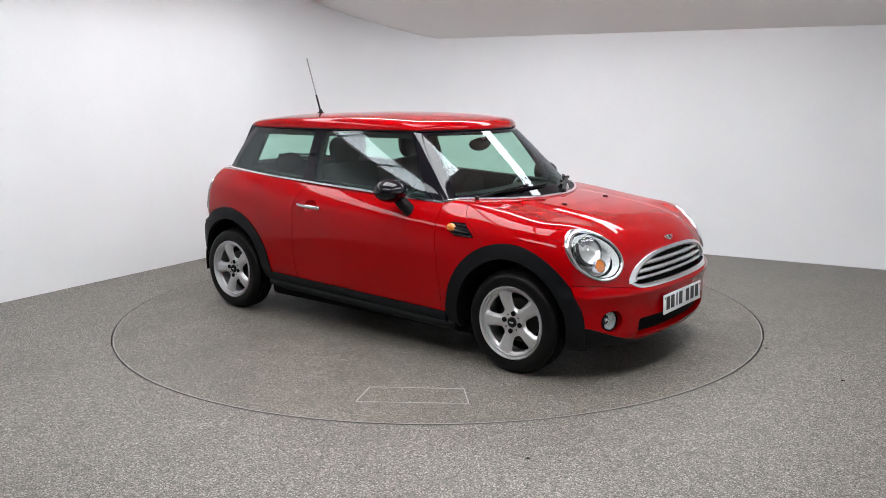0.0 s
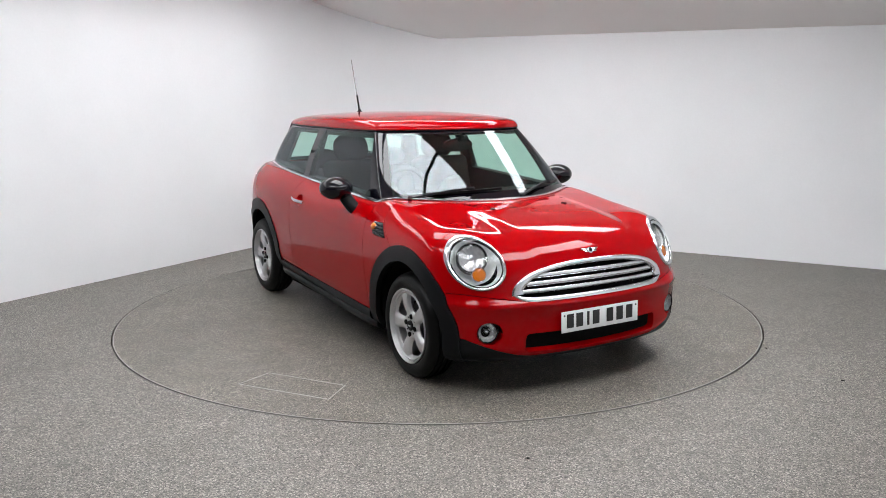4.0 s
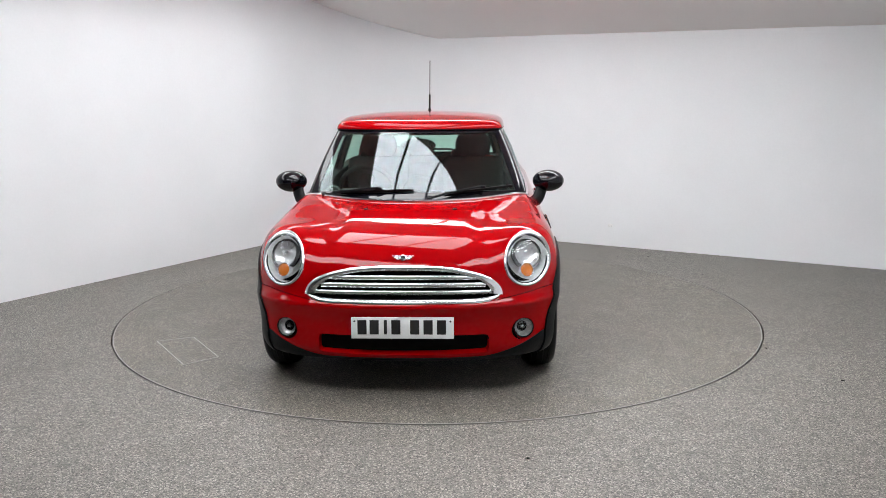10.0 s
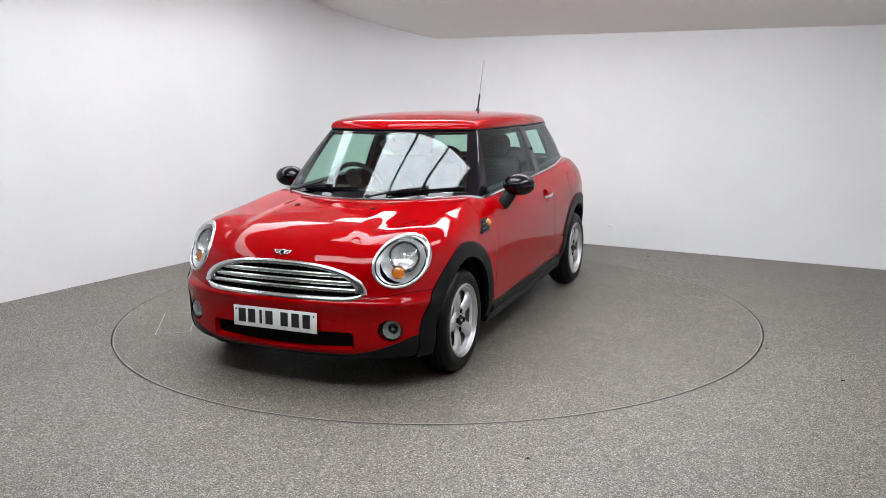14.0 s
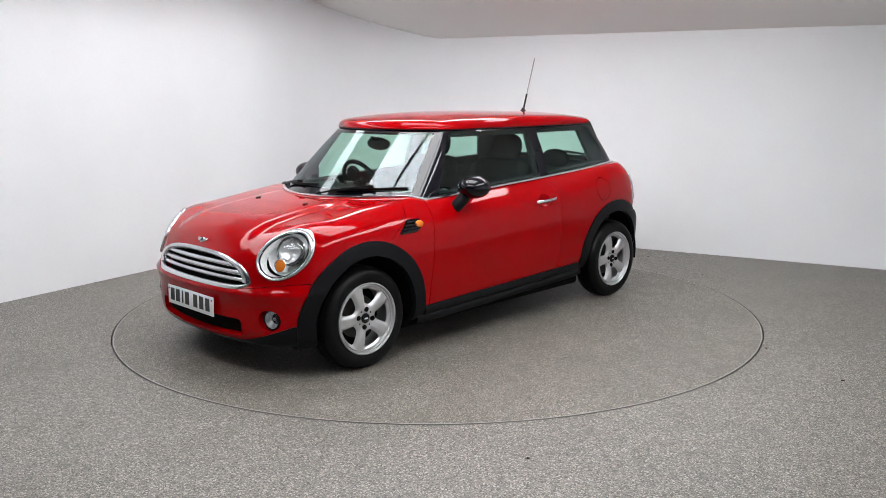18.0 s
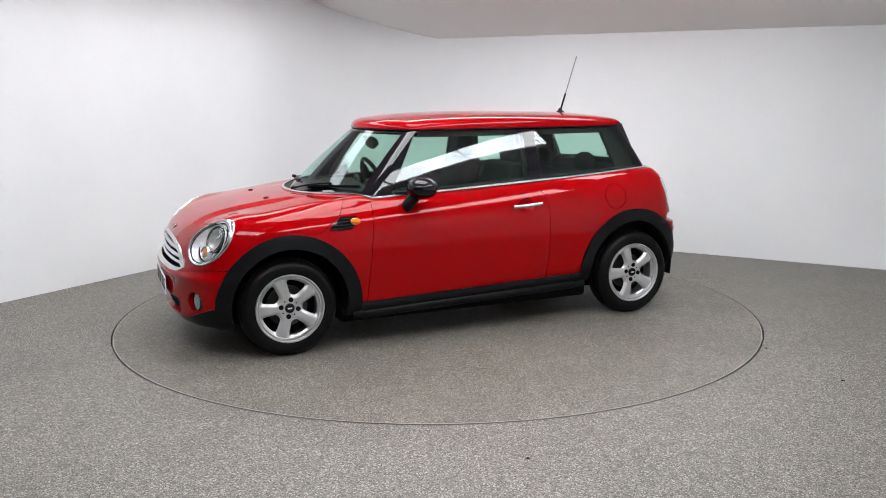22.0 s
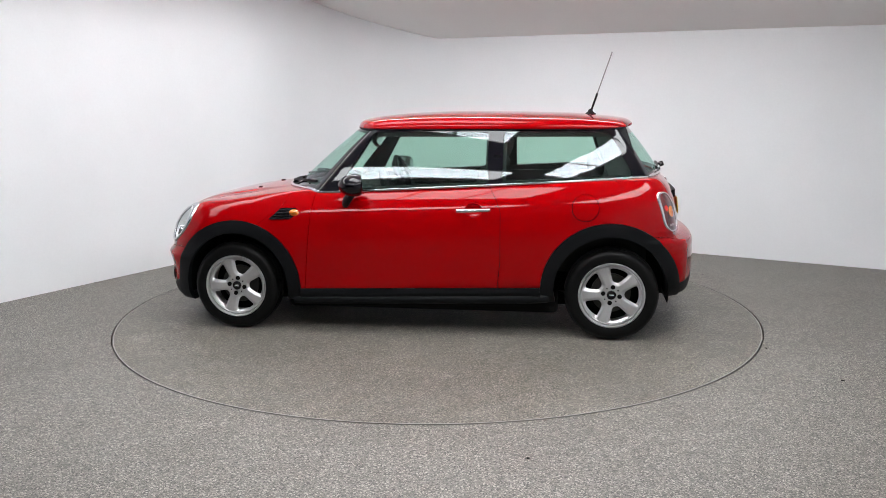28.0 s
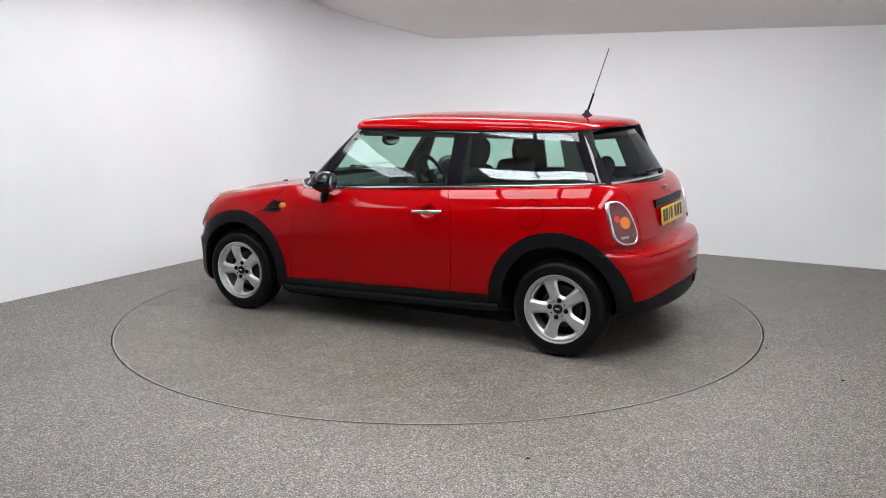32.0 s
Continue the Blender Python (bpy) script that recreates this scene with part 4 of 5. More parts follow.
# ---- wheels ----
def wheel(x, s):
    root = new("wheel")
    root.parent = CAR
    root.location = (x, s * TRACK, WHEEL_R)
    root.rotation_euler = (0, 0, 0 if s > 0 else math.pi)
    root["label"] = "five-spoke silver alloy wheel with a black tyre"
    w, r = 0.0875, 0.296
    side = [(0.198, 0.070), (0.213, w), (0.222, w + 0.002), (0.236, w + 0.004), (0.250, w + 0.0045), (0.262, w + 0.002),
            (0.274, w - 0.006), (0.284, w - 0.018), (0.290, w - 0.030)]
    tread = [(0.292, 0.050), (0.285, 0.0495), (0.285, 0.0435), (0.2945, 0.043), (r, 0.020), (0.288, 0.0195), (0.288, 0.0125), (r, 0.012)]
    half = side + tread
    prof = half + [(a, -b) for a, b in reversed(half)] + half[:1]
    part("tyre", from_bm("tyre", revolve(prof, 72, cap=False), RUBBER, 50), root, "black rubber tyre")
    rim = [(0.190, -0.06), (0.206, -0.075), (0.206, 0.080), (0.209, 0.086), (0.207, 0.091), (0.202, 0.092), (0.199, 0.086), (0.197, 0.074), (0.192, 0.073), (0.190, 0.079), (0.186, 0.080), (0.1835, 0.076), (0.182, 0.05), (0.182, -0.06), (0.190, -0.06)]
    part("rim", from_bm("rim", revolve(rim, 72), ALLOY, 50), root)
    part("brake_disc", from_bm("brake_disc", revolve([(0.0, -0.02), (0.125, -0.02), (0.125, 0.0), (0.0, 0.0)], 40), material_steel()), root, "dull steel brake disc")
    part("wheel_back", from_bm("wheel_back", revolve([(0.0, -0.055), (0.19, -0.055), (0.19, -0.045), (0.0, -0.045)], 40), DARK), root)
    # one cast face: hub, five broad spokes and an inner ring, with five holes through it
    V, T, N = [], [], []
    nr, na = 26, 150
    for i in range(nr + 1):
        r = 0.1845 * i / nr
        h = 0.060 + 0.018 * math.sin(math.pi * min(1, max(0, (r - 0.05) / 0.17))) - (0.012 if r < 0.004 else 0) + (0.004 if r < 0.066 else 0)
        for k in range(na):
            a = 2 * math.pi * k / na
            V.append((r * math.cos(a), h, r * math.sin(a)))
            slope = -0.018 * math.cos(math.pi * min(1, max(0, (r - 0.05) / 0.17))) * math.pi / 0.17 if r > 0.05 else 0
            N.append((slope * math.cos(a) * 0.5, 1, slope * math.sin(a) * 0.5))
    for i in range(nr):
        for k in range(na):
            a, b, c, d = i * na + k, i * na + (k + 1) % na, (i + 1) * na + (k + 1) % na, (i + 1) * na + k
            T += [(a, b, c), (a, c, d)]
    V, T, N = np.array(V), np.array(T), np.array(N, float)
    N /= np.linalg.norm(N, axis=1)[:, None]

    def hole(x, y, z):
        r, a = np.hypot(x, z), np.arctan2(z, x) - radians(35)
        k = 2 * math.pi / 5
        a = np.mod(a + k / 2, k) - k / 2
        along, across = r * np.cos(a), np.abs(r * np.sin(a))
        spoke = across - (np.maximum(along - 0.052, 0) * 0.565 + 0.002)
        return smax(smax(spoke, r - 0.1695, 0.026), 0.082 - along, 0.025)
    holes, face = cut((V, T, N), hole)
    # spokes dish inwards at the sides of the holes
    fv, ft, fn = face
    near = np.clip(1 - hole(*fv.T) / 0.026, 0, 1) * (np.hypot(fv[:, 0], fv[:, 2]) > 0.06)
    fv = fv - np.array([0, 1, 0]) * (0.020 * near**2)[:, None]
    fr = np.hypot(fv[:, 0], fv[:, 2])
    tilt = np.stack([(hole(fv[:, 0] + d, fv[:, 1], fv[:, 2]) - hole(fv[:, 0] - d, fv[:, 1], fv[:, 2])) / (2 * d) if k == 0 else (hole(fv[:, 0], fv[:, 1], fv[:, 2] + d) - hole(fv[:, 0], fv[:, 1], fv[:, 2] - d)) / (2 * d) for k, d in ((0, 1e-4), (1, 1e-4))], 1)
    fn = fn - np.stack([tilt[:, 0], np.zeros(len(fv)), tilt[:, 1]], 1) * (1.3 * near)[:, None]
    fn /= np.linalg.norm(fn, axis=1)[:, None]
    me = shell("wheel_face", (fv, ft, fn), ALLOY, 0.035)
    part("wheel_face", me, root, "five broad cast spokes")
    for k in range(4):
        a = radians(90 * k + 10)
        bm = revolve([(0.0, 0.058), (0.0145, 0.058), (0.0145, 0.0705), (0.0125, 0.0715), (0.0, 0.0715)], 16)
        bmesh.ops.translate(bm, verts=bm.verts[:], vec=(0.052 * math.cos(a), 0, 0.052 * math.sin(a)))
        part("wheel_bolt", from_bm("wheel_bolt", bm, DARK), root, "dark recessed wheel bolt")
        a += radians(45)
        bm = revolve([(0.0, 0.060), (0.005, 0.060), (0.005, 0.0655), (0.0, 0.0655)], 10)
        bmesh.ops.translate(bm, verts=bm.verts[:], vec=(0.050 * math.cos(a), 0, 0.050 * math.sin(a)))
        part("vent_hole", from_bm("vent_hole", bm, DARK), root, "small dark hole in the hub")
    cap = part("centre_cap", from_bm("centre_cap", revolve([(0.0, 0.06), (0.029, 0.06), (0.029, 0.070), (0.026, 0.073), (0.0, 0.074)], 30), BLACK_GLOSS), root, "black centre cap with a silver mark")
    part("cap_mark", from_bm("cap_mark", box(0.026, 0.002, 0.009, 0.001, 1, (0, 0.0745, 0)), ALLOY), cap)
    return root


STEEL = None


def material_steel():
    global STEEL
    STEEL = STEEL or material("brake_steel", (0.06, 0.058, 0.055), 0.5, 0.6, 0, 0.1, 60.0)
    return STEEL


for wx in (AXLE, -AXLE):
    for ws in (1, -1):
        wheel(wx, ws)


def liners():
    """Dark wheel housings and the floor pan that close the body below."""
    for front in (True, False):
        cx, cz = (1.222, 0.300) if front else (-1.222, 0.315)
        for s in (1, -1):
            bm = bmesh.new()
            arc = [radians(a) for a in np.linspace(-11, 191, 28)]
            r = ARCH_IN + 0.012
            A = [bm.verts.new((cx + r * math.cos(a), s * 0.78, cz + r * math.sin(a))) for a in arc]
            B = [bm.verts.new((cx + r * math.cos(a), s * 0.50, cz + r * math.sin(a))) for a in arc]
            for i in range(len(arc) - 1):
                bm.faces.new((A[i], A[i + 1], B[i + 1], B[i]))
            bm.faces.new(B)
            part("wheel_housing", from_bm("wheel_housing", bm, DARK), CAR, "black wheel housing")
    part("floor_pan", from_bm("floor_pan", box(2.75, 1.0, 0.03, 0.01, 1, (0.245, 0, 0.165)), DARK), CAR)
    part("floor_pan", from_bm("floor_pan", box(1.80, 1.44, 0.11, 0.03, 2, (0.0, 0, 0.195)), DARK), CAR)
    part("bulkhead", from_bm("bulkhead", box(0.03, 1.3, 0.60, 0.01, 1, (0.80, 0, 0.55)), DARK), CAR)
    part("boot_floor", from_bm("boot_floor", box(0.80, 1.0, 0.03, 0.01, 1, (-1.25, 0, 0.60)), DARK), CAR)


liners()


# ---- fittings on the body ----
def char_bars(parent, mat):
    """The plate's seven characters as plain bars."""
    xs = [-0.205, -0.143, -0.086, -0.033, 0.062, 0.130, 0.198]
    for k, x in enumerate(xs):
        n = 0.016 if k == 2 else 0.046
        part("character_bar", from_bm("character_bar", box(n, 0.074, 0.0012, 0.0004, 1), mat), parent, "", pose(x, 0.004, 0.0036))


def plates():
    p = tagged(part("number_plate", from_bm("number_plate", box(0.520, 0.111, 0.005, 0.002, 2), WHITE_PLATE), CAR, "white front plate with plain black bars", aim((1.884, 0, 0.381), (1, 0, 0.03), 0)))
    char_bars(p, INK)
    for x in (-0.243, 0.243):
        part("plate_screw", from_bm("plate_screw", revolve([(0.0, 0.004), (0.005, 0.004), (0.005, 0.0), (0.0, 0.0)], 12, axis="Z"), INK), p, "", pose(x, 0.035, 0.001))
    q = part("number_plate", from_bm("number_plate", box(0.520, 0.111, 0.005, 0.002, 2), YELLOW_PLATE), CAR, "yellow rear plate with plain black bars", aim((body_x(0, 0.80, -1) - 0.010, 0, 0.800), (-1, 0, 0.10), 0))
    char_bars(q, INK)
    # dark grip strip above the rear plate
    ys = np.linspace(-0.30, 0.30, 25)
    path = [(body_x(y, 0.885, -1) - 0.004, y, 0.885) for y in ys]
    part("tailgate_grip", from_bm("tailgate_grip", sweep(path, [(-0.012, -0.024), (0.012, -0.028), (0.016, -0.01), (0.010, 0.022), (-0.012, 0.026)]), PLASTIC, 40), CAR, "dark grey grip strip above the plate")


def wing_badge(m, parent):
    bm = revolve([(0.0, 0.008), (0.013, 0.007), (0.018, 0.003), (0.018, 0.0), (0.0, 0.0)], 24, axis="Z")
    badge = part("badge", from_bm("badge", bm, CHROME), parent, "winged chrome badge", m)
    part("badge_centre", from_bm("badge_centre", revolve([(0.0, 0.010), (0.011, 0.009), (0.012, 0.006), (0.0, 0.006)], 20, axis="Z"), BLACK_GLOSS), badge)
    for s in (1, -1):
        for k in range(3):
            length, up = 0.042 - 0.009 * k, 0.009 - 0.008 * k
            part("badge_wing", from_bm("badge_wing", box(length, 0.0062, 0.004, 0.0018, 2, (s * (0.014 + length / 2), up, 0.003)), CHROME), badge)


def badges():
    wing_badge(aim((body_x(0, 0.722) + 0.002, 0, 0.722), (0.80, 0, 0.60), 0), CAR)
    wing_badge(aim((body_x(0, 0.952, -1) - 0.002, 0, 0.952), (-0.85, 0, 0.5), 0), CAR)


def side_vent(s):
    """Slatted black vent with an amber repeater, behind the front arch."""
    def on(x, z, out):
        return Vector((x, s * (body_y(x, z) + out), z))
    root = part("side_vent", from_bm("side_vent", vent_plate(s, on), BLACK_GLOSS), CAR, "black slatted side vent with an amber repeater")
    for k in range(4):
        z = 0.810 - 0.0172 * k
        x1 = 0.912 + 0.019 * k
        path = [on(x, z - 0.006 * (x - 0.83) / 0.1, 0.007) for x in np.linspace(0.848 - 0.004 * k, x1, 9)]
        part("vent_slat", from_bm("vent_slat", sweep(path, circle(0.0045, 8, 0.005)), PLASTIC), root)
    m = aim(on(0.815, 0.791, 0.003), (0, s, 0.25))
    part("side_repeater", from_bm("side_repeater", revolve([(0.0, 0.010), (0.016, 0.008), (0.026, 0.003), (0.029, -0.002), (0.0, -0.002)], 28, axis="Z"), AMBER), root, "oval amber side repeater", m @ Matrix.Diagonal((1.15, 0.80, 1, 1)))


def sill_moulding(s):
    """The rounded lower bulge of the black sill, from arch to arch."""
    path = []
    for x in np.linspace(-0.835, 0.835, 25):
        end = max(0.0, abs(x) - 0.70) / 0.135
        z = sill_line(x)
        path.append((x, s * (body_y(x, z - 0.035) - 0.006 - 0.018 * end**2), z - 0.076))
    part("sill_moulding", from_bm("sill_moulding", sweep(path, circle(0.026, 14, 0.030)), PLASTIC, 60), CAR, "rounded black plastic sill edge")


def vent_plate(s, on):
    bm = bmesh.new()
    rows = []
    for i in range(9):
        z = 0.820 - 0.073 * i / 8
        x1 = 0.905 + 0.082 * i / 8
        x0 = 0.802 + 0.050 * max(0.0, (i - 4) / 4)**1.6
        rows.append([bm.verts.new(on(x, z, 0.0015)) for x in np.linspace(x0, x1, 11)])
    for a, b in zip(rows, rows[1:]):
        for i in range(10):
            bm.faces.new((a[i], a[i + 1], b[i + 1], b[i]))
    return bm


def ellipsoid(rx, ry, rz, n=24, m=14):
    bm = bmesh.new()
    bmesh.ops.create_uvsphere(bm, u_segments=n, v_segments=m, radius=1)
    for v in bm.verts:
        v.co = Vector((v.co.x * rx, v.co.y * ry, v.co.z * rz))
    return bm


def door_mirror(s):
    bm = ellipsoid(0.102, 0.104, 0.071, 32, 20)
    for v in bm.verts:
        if v.co.x < -0.045:
            v.co.x = -0.045 + (v.co.x + 0.045) * 0.12
    root = part("door_mirror", from_bm("door_mirror", bm, BLACK_GLOSS, 60), CAR, "rounded gloss black door mirror", pose(0.395, s * 0.857, 0.978, 0, 0, 14 * s))
    g = ellipsoid(0.004, 0.072, 0.045, 24, 12)
    part("mirror_glass", from_bm("mirror_glass", g, CHROME), root, "mirror glass", pose(-0.047, 0, 0, 0, 0, 5 * s))
    bm = sweep([(0.010, -s * 0.050, -0.045), (0.030, -s * 0.065, -0.075), (0.050, -s * 0.085, -0.105), (0.058, -s * 0.112, -0.135)], circle(0.040, 14, 0.026), ups=[(1, 0, 0)] * 4)
    part("mirror_stalk", from_bm("mirror_stalk", bm, PLASTIC, 60), root, "black plastic stalk")


def wiper(path_blade, path_arm, parent):
    root = part("wiper", from_bm("wiper", sweep(path_arm, [(-0.010, -0.004), (0.010, -0.004), (0.007, 0.007), (-0.007, 0.007)]), PLASTIC), parent, "black wiper arm and blade")
    part("blade", from_bm("blade", sweep(path_blade, [(-0.004, -0.010), (0.004, -0.010), (0.008, 0.006), (-0.008, 0.006)]), RUBBER), root)
    a = Vector(path_arm[0])
    part("pivot", from_bm("pivot", revolve([(0.0, -0.02), (0.016, -0.02), (0.015, 0.012), (0.0, 0.016)], 16, axis="Z"), PLASTIC), root, "", aim(a, (0.4, 0, 0.9)))
    return root


def screen_at(y, z, out=0.0):
    return Vector((screen(z).item() - 0.65 * y * y + out * 0.75, y, z + out * 0.65))


def wipers():
    for y0, y1 in ((0.10, 0.60), (-0.565, 0.0)):
        pivot = screen_at(y0, 0.915, 0.03)
        mid = screen_at(y0 + 0.62 * (y1 - y0), 0.968, 0.028)
        arm = [pivot, pivot.lerp(mid, 0.35) + Vector((0.004, 0, 0.006)), pivot.lerp(mid, 0.75) + Vector((0.004, 0, 0.006)), mid]
        b0, b1 = y0 + 0.18 * (y1 - y0), y0 + 1.0 * (y1 - y0)
        blade = [screen_at(b0 + (b1 - b0) * i / 12, 0.952 + 0.020 * i / 12, 0.012) for i in range(13)]
        w = wiper(blade, arm, CAR)
        part("blade_clip", from_bm("blade_clip", box(0.022, 0.05, 0.020, 0.006, 2), PLASTIC), w, "", Matrix.Translation(mid))
    # rear wiper: pivot low on the window
    blade = [(hatch_glass(1.058 + 0.012 * i / 8).item() + 0.36 * y * y - 0.012, y, 1.058 + 0.014 * i / 8) for i, y in enumerate(np.linspace(0.30, -0.02, 9))]
    arm = [(hatch_glass(1.06).item() - 0.045, 0.0, 1.062), (hatch_glass(1.07).item() - 0.035, 0.08, 1.068), (hatch_glass(1.07).item() - 0.018, 0.17, 1.068)]
    wiper(blade, arm, CAR)


def washers():
    for s in (1, -1):
        x, y = 1.236, 0.254 * s
        part("washer_jet", from_bm("washer_jet", box(0.030, 0.020, 0.010, 0.003, 2), PLASTIC), CAR, "small black washer jet", pose(x, y, body_z(x, y) + 0.002, 0, 6, 12 * s))


def antenna():
    z0 = roof_top(-1.10).item()
    bm = revolve([(0.0, -0.006), (0.028, -0.006), (0.026, 0.004), (0.013, 0.016), (0.008, 0.030), (0.0, 0.033)], 24, axis="Z")
    for v in bm.verts:
        v.co = Vector((v.co.x * 1.4 - 1.10, v.co.y, v.co.z * 1.15 + z0 - 0.002))
    base = part("antenna", from_bm("antenna", bm, PLASTIC), CAR, "black roof antenna with a thin silver rod")
    top, foot = Vector((-1.238, 0, 1.826)), Vector((-1.104, 0, z0 + 0.02))
    k = foot.lerp(top, 0.30)
    part("sleeve", from_bm("sleeve", sweep([foot, foot.lerp(top, 0.12), k], circle(0.0075, 8), ups=[(1, 0, 0)] * 3), RUBBER), base, "black spring sleeve")
    part("rod", from_bm("rod", sweep([k, top], circle(0.0042, 8), ups=[(1, 0, 0)] * 2), ROD), base, "thin silver rod")


def tow_cover():
    part("tow_eye_cover", from_bm("tow_eye_cover", box(0.016, 0.035, 0.05, 0.005, 2), PLASTIC), CAR, "small black cover in the rear bumper", pose(body_x(-0.16, 0.36, -1) - 0.003, -0.16, 0.36))


plates()
badges()
for s_ in (1, -1):
    side_vent(s_)
    sill_moulding(s_)
    door_mirror(s_)
wipers()
washers()
antenna()
tow_cover()


# ---- inside the car ----
def seat(x, y):
    root = new("front_seat")
    root.parent = CAR
    root.location = (x, y, 0.30)
    root["label"] = "dark cloth front seat with a rounded headrest"
    part("cushion", from_bm("cushion", box(0.50, 0.48, 0.16, 0.05, 4, (0.10, 0, 0.18)), CLOTH), root)
    bm = box(0.14, 0.46, 0.56, 0.05, 4, (0, 0, 0.28))
    part("backrest", from_bm("backrest", bm, CLOTH), root, "", pose(-0.16, 0, 0.24, 0, -16, 0))
    bm = ellipsoid(0.055, 0.135, 0.100, 28, 16)
    for v in bm.verts:
        v.co.z = math.copysign(abs(v.co.z / 0.100)**0.75 * 0.100, v.co.z)
        v.co.y = math.copysign(abs(v.co.y / 0.135)**0.8 * 0.135, v.co.y)
    part("headrest", from_bm("headrest", bm, CLOTH), root, "", pose(-0.345, 0, 0.865, 0, -10, 0))
    for dy in (-0.06, 0.06):
        part("headrest_post", from_bm("headrest_post", sweep([(-0.345, dy, 0.80), (-0.315, dy, 0.72)], circle(0.006, 8)), ALLOY), root)
    return root


def interior():
    seat(-0.14, 0.36)
    seat(-0.14, -0.36)
    bench = part("rear_bench", from_bm("rear_bench", box(0.42, 1.10, 0.20, 0.05, 3, (-0.78, 0, 0.50)), CLOTH), CAR, "dark cloth rear bench")
    part("bench_back", from_bm("bench_back", box(0.14, 1.10, 0.44, 0.05, 3), CLOTH), bench, "", pose(-1.05, 0, 0.76, 0, -18, 0))
    for y in (0.30, -0.30):
        part("rear_headrest", from_bm("rear_headrest", ellipsoid(0.05, 0.13, 0.075), CLOTH), bench, "", pose(-1.14, y, 1.045))
    part("parcel_shelf", from_bm("parcel_shelf", box(0.36, 1.10, 0.02, 0.006, 2, (-1.30, 0, 0.93)), CLOTH), CAR)
    # dashboard
    bm = bmesh.new()
    rows = []
    for y in np.linspace(-0.66, 0.66, 25):
        xf = 0.86 - 0.42 * y * y
        xb = 0.36 + 0.05 * math.cos(y * 4)
        rows.append([bm.verts.new(p) for p in ((xf, y, 0.905), (0.60, y, 0.925), (xb + 0.06, y, 0.915), (xb, y, 0.87), (xb, y, 0.72), (xb + 0.14, y, 0.62))])
    for a, b in zip(rows, rows[1:]):
        for i in range(5):
            bm.faces.new((a[i], a[i + 1], b[i + 1], b[i]))
    dash = part("dashboard", from_bm("dashboard", bm, DASH, 50), CAR, "black dashboard with a large centre dial")
    part("centre_dial", from_bm("centre_dial", revolve([(0.0, -0.01), (0.105, -0.01), (0.115, 0.0), (0.115, 0.02), (0.10, 0.022), (0.095, 0.012), (0.0, 0.010)], 36, axis="Z"), DASH), dash, "large round centre dial", aim((0.375, 0, 0.90), (-1, 0, 0.25)))
    part("rev_counter", from_bm("rev_counter", revolve([(0.0, -0.02), (0.055, -0.02), (0.062, 0.0), (0.058, 0.012), (0.0, 0.008)], 28, axis="Z"), DASH), dash, "small round dial", aim((0.36, -0.36, 0.985), (-1, 0, 0.3)))
    for y in (0.56, -0.58, 0.17, -0.17):
        vent = part("air_vent", from_bm("air_vent", revolve([(0.036, 0.0), (0.048, 0.0), (0.052, 0.010), (0.048, 0.018), (0.040, 0.016), (0.036, 0.0)], 28, axis="Z"), GREY_TRIM), dash, "round air vent with a silver ring", aim((0.365, y, 0.895 if abs(y) > 0.3 else 0.80), (-1, 0, 0.2)))
        part("vent_flap", from_bm("vent_flap", revolve([(0.0, 0.008), (0.038, 0.006), (0.038, 0.0), (0.0, 0.0)], 24, axis="Z"), DASH), vent)
    m = aim((0.285, -0.36, 0.905), (-0.92, 0, 0.42))
    ring = [(0.185 * math.cos(2 * math.pi * i / 40), 0.185 * math.sin(2 * math.pi * i / 40), 0) for i in range(40)]
    sw = part("steering_wheel", from_bm("steering_wheel", sweep(ring, circle(0.016, 10), closed=True), DASH, 60), CAR, "black three-spoke steering wheel", m)
    part("airbag", from_bm("airbag", revolve([(0.0, 0.02), (0.05, 0.016), (0.065, 0.0), (0.06, -0.03), (0.0, -0.03)], 24, axis="Z"), DASH), sw)
    for a in (0, 180, 270):
        part("wheel_spoke", from_bm("wheel_spoke", box(0.13, 0.032, 0.014, 0.004, 2, (0.115, 0, -0.006)), GREY_TRIM), sw, "", pose(0, 0, 0, 0, 0, a))
    part("steering_column", from_bm("steering_column", sweep([(0.30, -0.36, 0.90), (0.60, -0.36, 0.76)], circle(0.035, 12)), DASH), CAR)
    # rear-view mirror, sun visor band, door linings, headlining
    rv = part("rear_view_mirror", from_bm("rear_view_mirror", ellipsoid(0.022, 0.115, 0.045), DASH), CAR, "oval black rear-view mirror", pose(0.432, 0.0, 1.216, 0, 10, 0))
    part("mirror_glass", from_bm("mirror_glass", ellipsoid(0.003, 0.10, 0.036), CHROME), rv, "", pose(-0.021, 0, 0))
    part("mirror_stem", from_bm("mirror_stem", sweep([(0.01, 0, 0.03), (0.05, 0, 0.055)], circle(0.012, 8)), DASH), rv)
    for s in (1, -1):
        part("door_lining", from_bm("door_lining", box(1.15, 0.03, 0.58, 0.01, 2, (0.10, s * 0.685, 0.625)), DASH), CAR)
        part("rear_lining", from_bm("rear_lining", box(0.95, 0.03, 0.56, 0.01, 2, (-0.98, s * 0.60, 0.68)), DASH), CAR)
        part("pillar_lining", from_bm("pillar_lining", sweep([(-0.49, s * 0.675, 0.96), (-0.49, s * 0.56, 1.30)], [(-0.065, -0.012), (0.065, -0.012), (0.065, 0.012), (-0.065, 0.012)], ups=[(0, s, 0)] * 2), DASH), CAR)
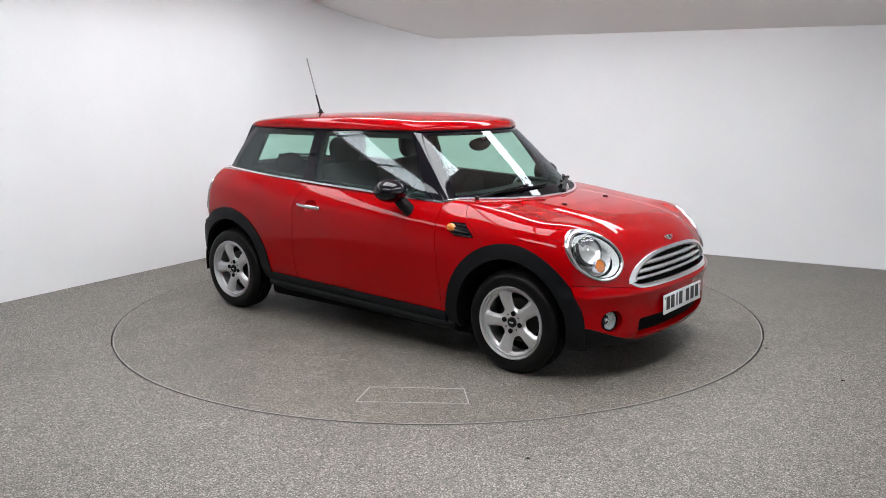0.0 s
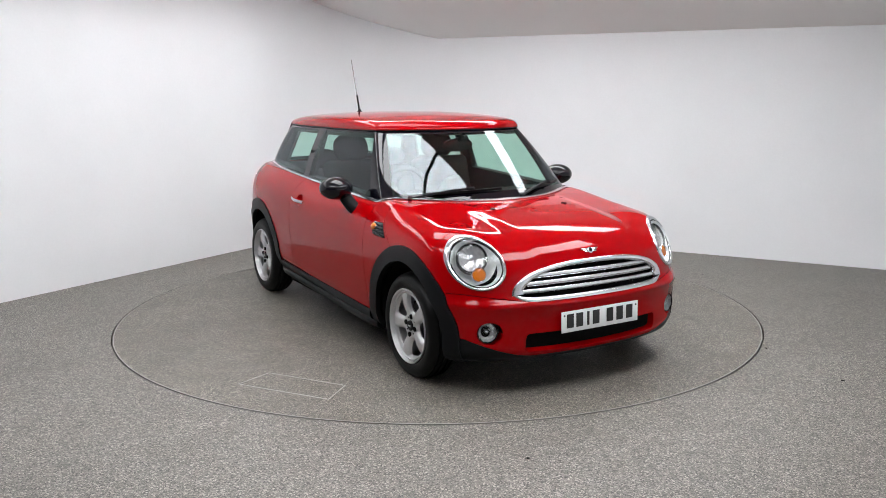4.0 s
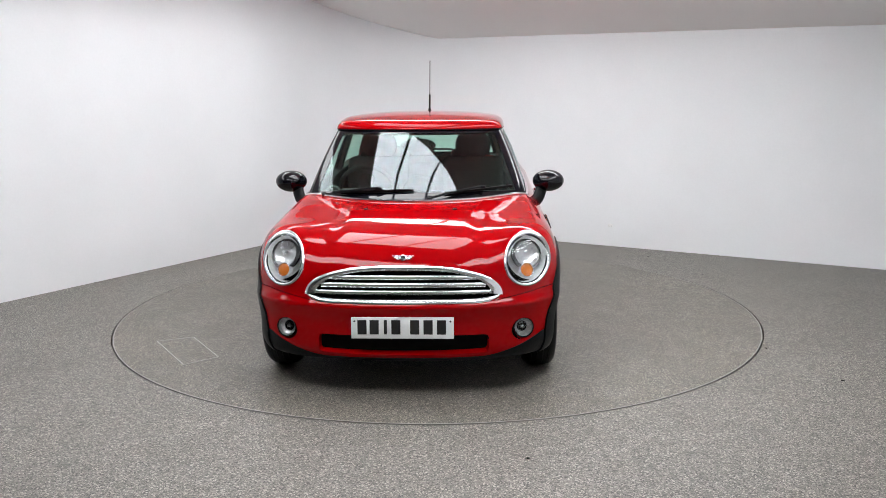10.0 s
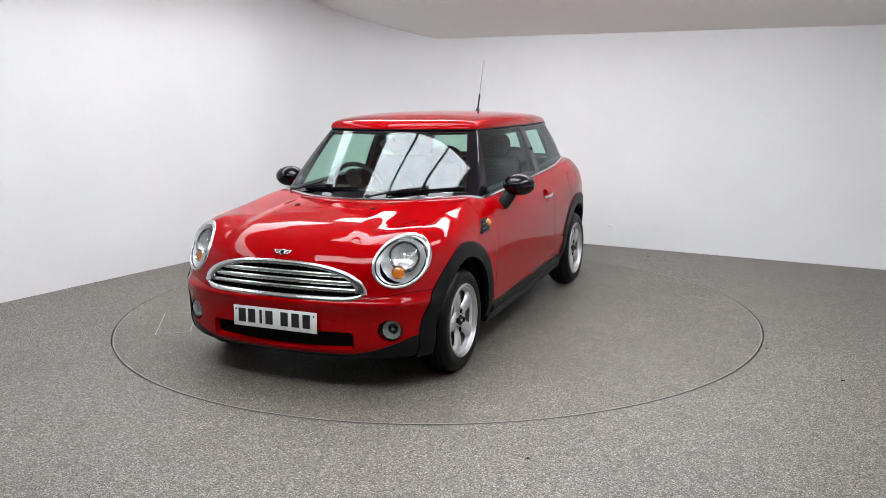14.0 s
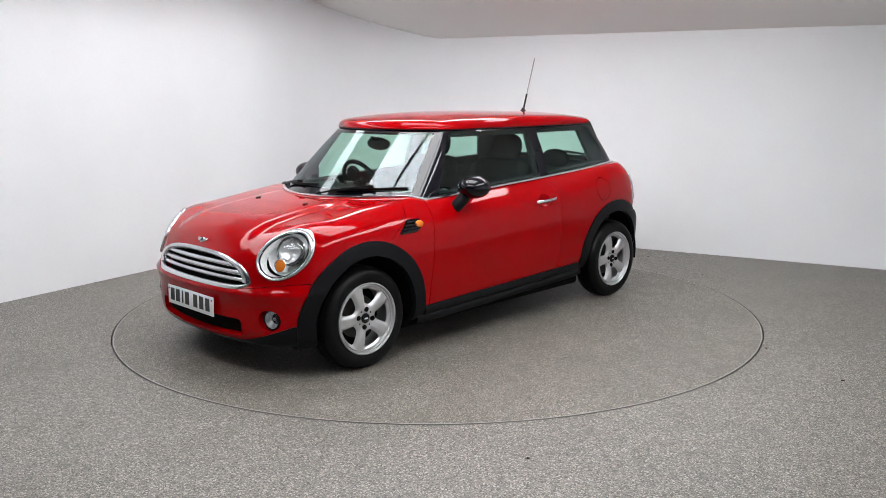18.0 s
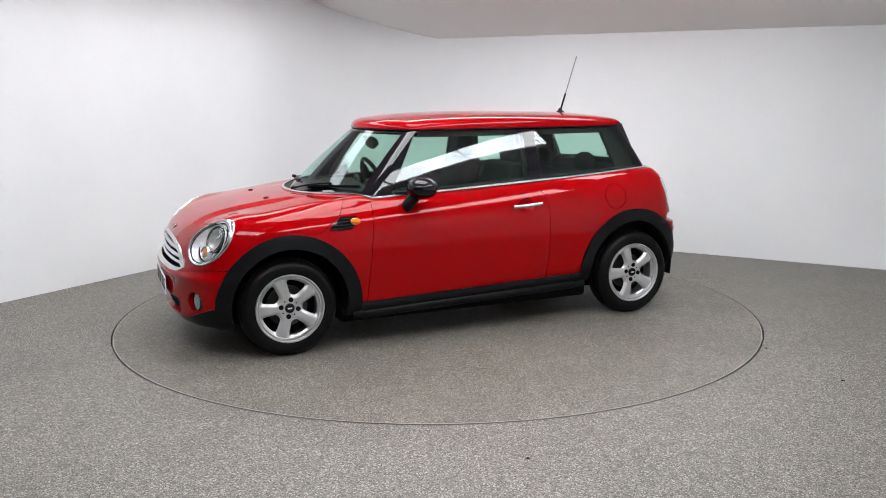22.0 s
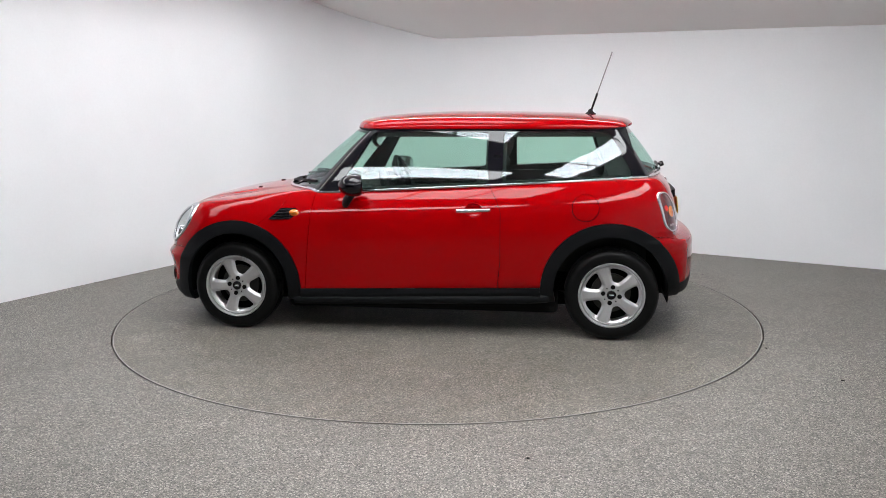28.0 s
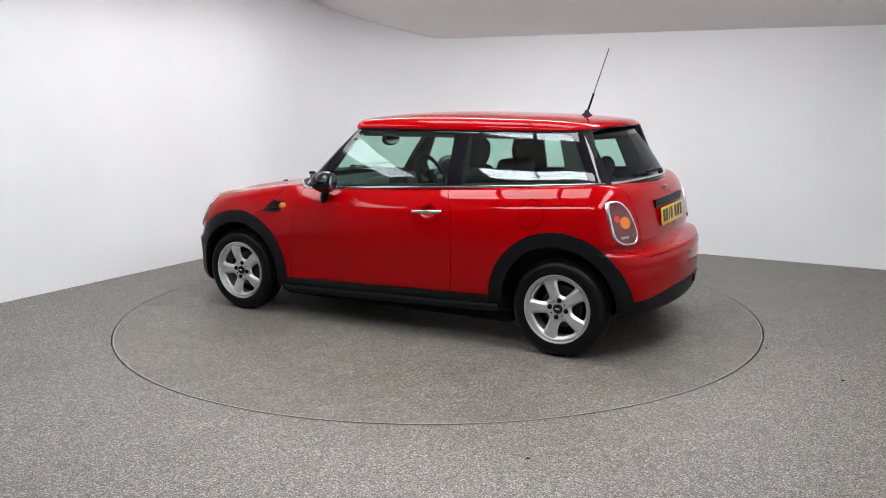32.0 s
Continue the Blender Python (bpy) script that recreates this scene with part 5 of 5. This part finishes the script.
        part("belt_webbing", from_bm("belt_webbing", sweep([(-0.50, s * 0.655, 1.16), (-0.46, s * 0.64, 0.95), (-0.30, s * 0.60, 0.70)], [(-0.022, -0.001), (0.022, -0.001), (0.022, 0.001), (-0.022, 0.001)], ups=[(0, s, 0)] * 3), CLOTH), CAR)
    for s in (1, -1):
        path = [(x, s * (wb(x).item() - 0.045), belt(x).item() - 0.045) for x in np.linspace(-1.42, 0.66, 24)]
        part("window_sill_trim", from_bm("window_sill_trim", sweep(path, [(-0.035, -0.10), (0.035, -0.10), (0.035, 0.070), (-0.035, 0.070)]), DASH), CAR, "black inner window sill")
        rail = [(x, s * (wt(x).item() - 0.035), 1.292) for x in np.linspace(-1.30, 0.30, 16)]
        part("roof_rail_trim", from_bm("roof_rail_trim", sweep(rail, [(-0.03, -0.022), (0.03, -0.022), (0.03, 0.03), (-0.03, 0.03)]), DASH), CAR, "dark inner roof rail")
        part("rear_pillar_trim", from_bm("rear_pillar_trim", sweep([(-1.33, s * 0.61, 0.96), (-1.215, s * 0.50, 1.30)], [(-0.10, -0.012), (0.10, -0.012), (0.10, 0.012), (-0.10, 0.012)], ups=[(0, s, 0.3)] * 2), DASH), CAR, "dark inner rear pillar trim")
    back = [(hatch_glass(1.0).item() + 0.36 * y * y + 0.07, y, 0.97) for y in np.linspace(-0.56, 0.56, 15)]
    part("tailgate_trim", from_bm("tailgate_trim", sweep(back, [(-0.035, -0.16), (0.035, -0.16), (0.035, 0.04), (-0.035, 0.04)]), DASH), CAR, "black inner tailgate trim")
    bm = bmesh.new()
    rows = []
    for x in np.linspace(-1.32, 0.38, 18):
        w = wt(x).item() - 0.03
        rows.append([bm.verts.new((x, w * u, 1.318 + 0.05 * (1 - u * u) * min(1, (x + 1.4) * 3, (0.5 - x) * 4))) for u in np.linspace(-1, 1, 11)])
    for a, b in zip(rows, rows[1:]):
        for i in range(10):
            bm.faces.new((a[i], a[i + 1], b[i + 1], b[i]))
    part("headlining", from_bm("headlining", bm, GREY_TRIM), CAR)


interior()


# ---- small things in the studio ----
def socket():
    p = Vector((1.78, 2.514, 0.215)) - NORTH * 0.012
    root = tagged(part("wall_socket", from_bm("wall_socket", box(0.050, 0.008, 0.032, 0.003, 2), SOCKET)), "white double wall socket low on the wall", "socket")
    root.matrix_world = Matrix.Translation(p) @ Matrix.Rotation(math.atan2(EAST.y, EAST.x), 4, "Z")
    for x in (-0.012, 0.012):
        part("rocker", from_bm("rocker", box(0.007, 0.004, 0.008, 0.001, 1, (x, -0.005, 0.008)), SOCKET), root)
        part("pin_hole", from_bm("pin_hole", box(0.008, 0.002, 0.004, 0.0005, 1, (x, -0.0045, -0.006)), GREY_TRIM), root)


def debris():
    rng = random.Random(4)
    for x, y in DEBRIS:
        bm = ellipsoid(rng.uniform(0.006, 0.011), rng.uniform(0.004, 0.006), 0.003, 8, 5)
        for v in bm.verts:
            v.co *= rng.uniform(0.75, 1.2)
        tagged(part("grit_crumb", from_bm("grit_crumb", bm, RUBBER), None, "", pose(x, y, 0.003, 0, 0, rng.uniform(0, 180))), "small dark crumb lying on the floor", "debris", "crumbs on the floor")


SOCKET = material("socket_plastic", (0.80, 0.80, 0.80), 0.4, 0, 0, 0.03, 50.0)
DEBRIS = [(2.02, 1.902), (1.729, 1.913), (2.286, 1.063), (2.008, -1.074), (2.191, -1.68), (0.383, -2.631)]
socket()
debris()


# ---- what turns ----
TURN = [(0, -39.14), (1, -44.28), (2, -49.52), (3, -54.92), (4, -60.22), (5, -65.45), (6, -70.80), (7, -76.13), (8, -81.50), (9, -86.95), (10, -92.36), (11, -97.76),
        (12, -103.20), (13, -108.55), (14, -113.79), (15, -119.1), (16, -124.5), (17, -130.00), (18, -135.52), (19, -140.87), (20, -146.15), (21, -151.53), (22, -156.85), (23, -162.12),
        (24, -167.43), (25, -172.76), (26, -178.05), (27, -183.28), (28, -188.48), (29, -193.74), (30, -199.10), (31, -204.45), (32, -209.67)]


def motions():
    """The turntable carries the car round at one revolution in about 67 seconds."""
    walk(TABLE, [(t, pose(0, 0, 0, 0, 0, a)) for t, a in TURN])
    walk(CAR, [(t, pose(0, 0, 0, 0, 0, a) @ pose(0.0256, -0.1024, 0)) for t, a in TURN])


motions()
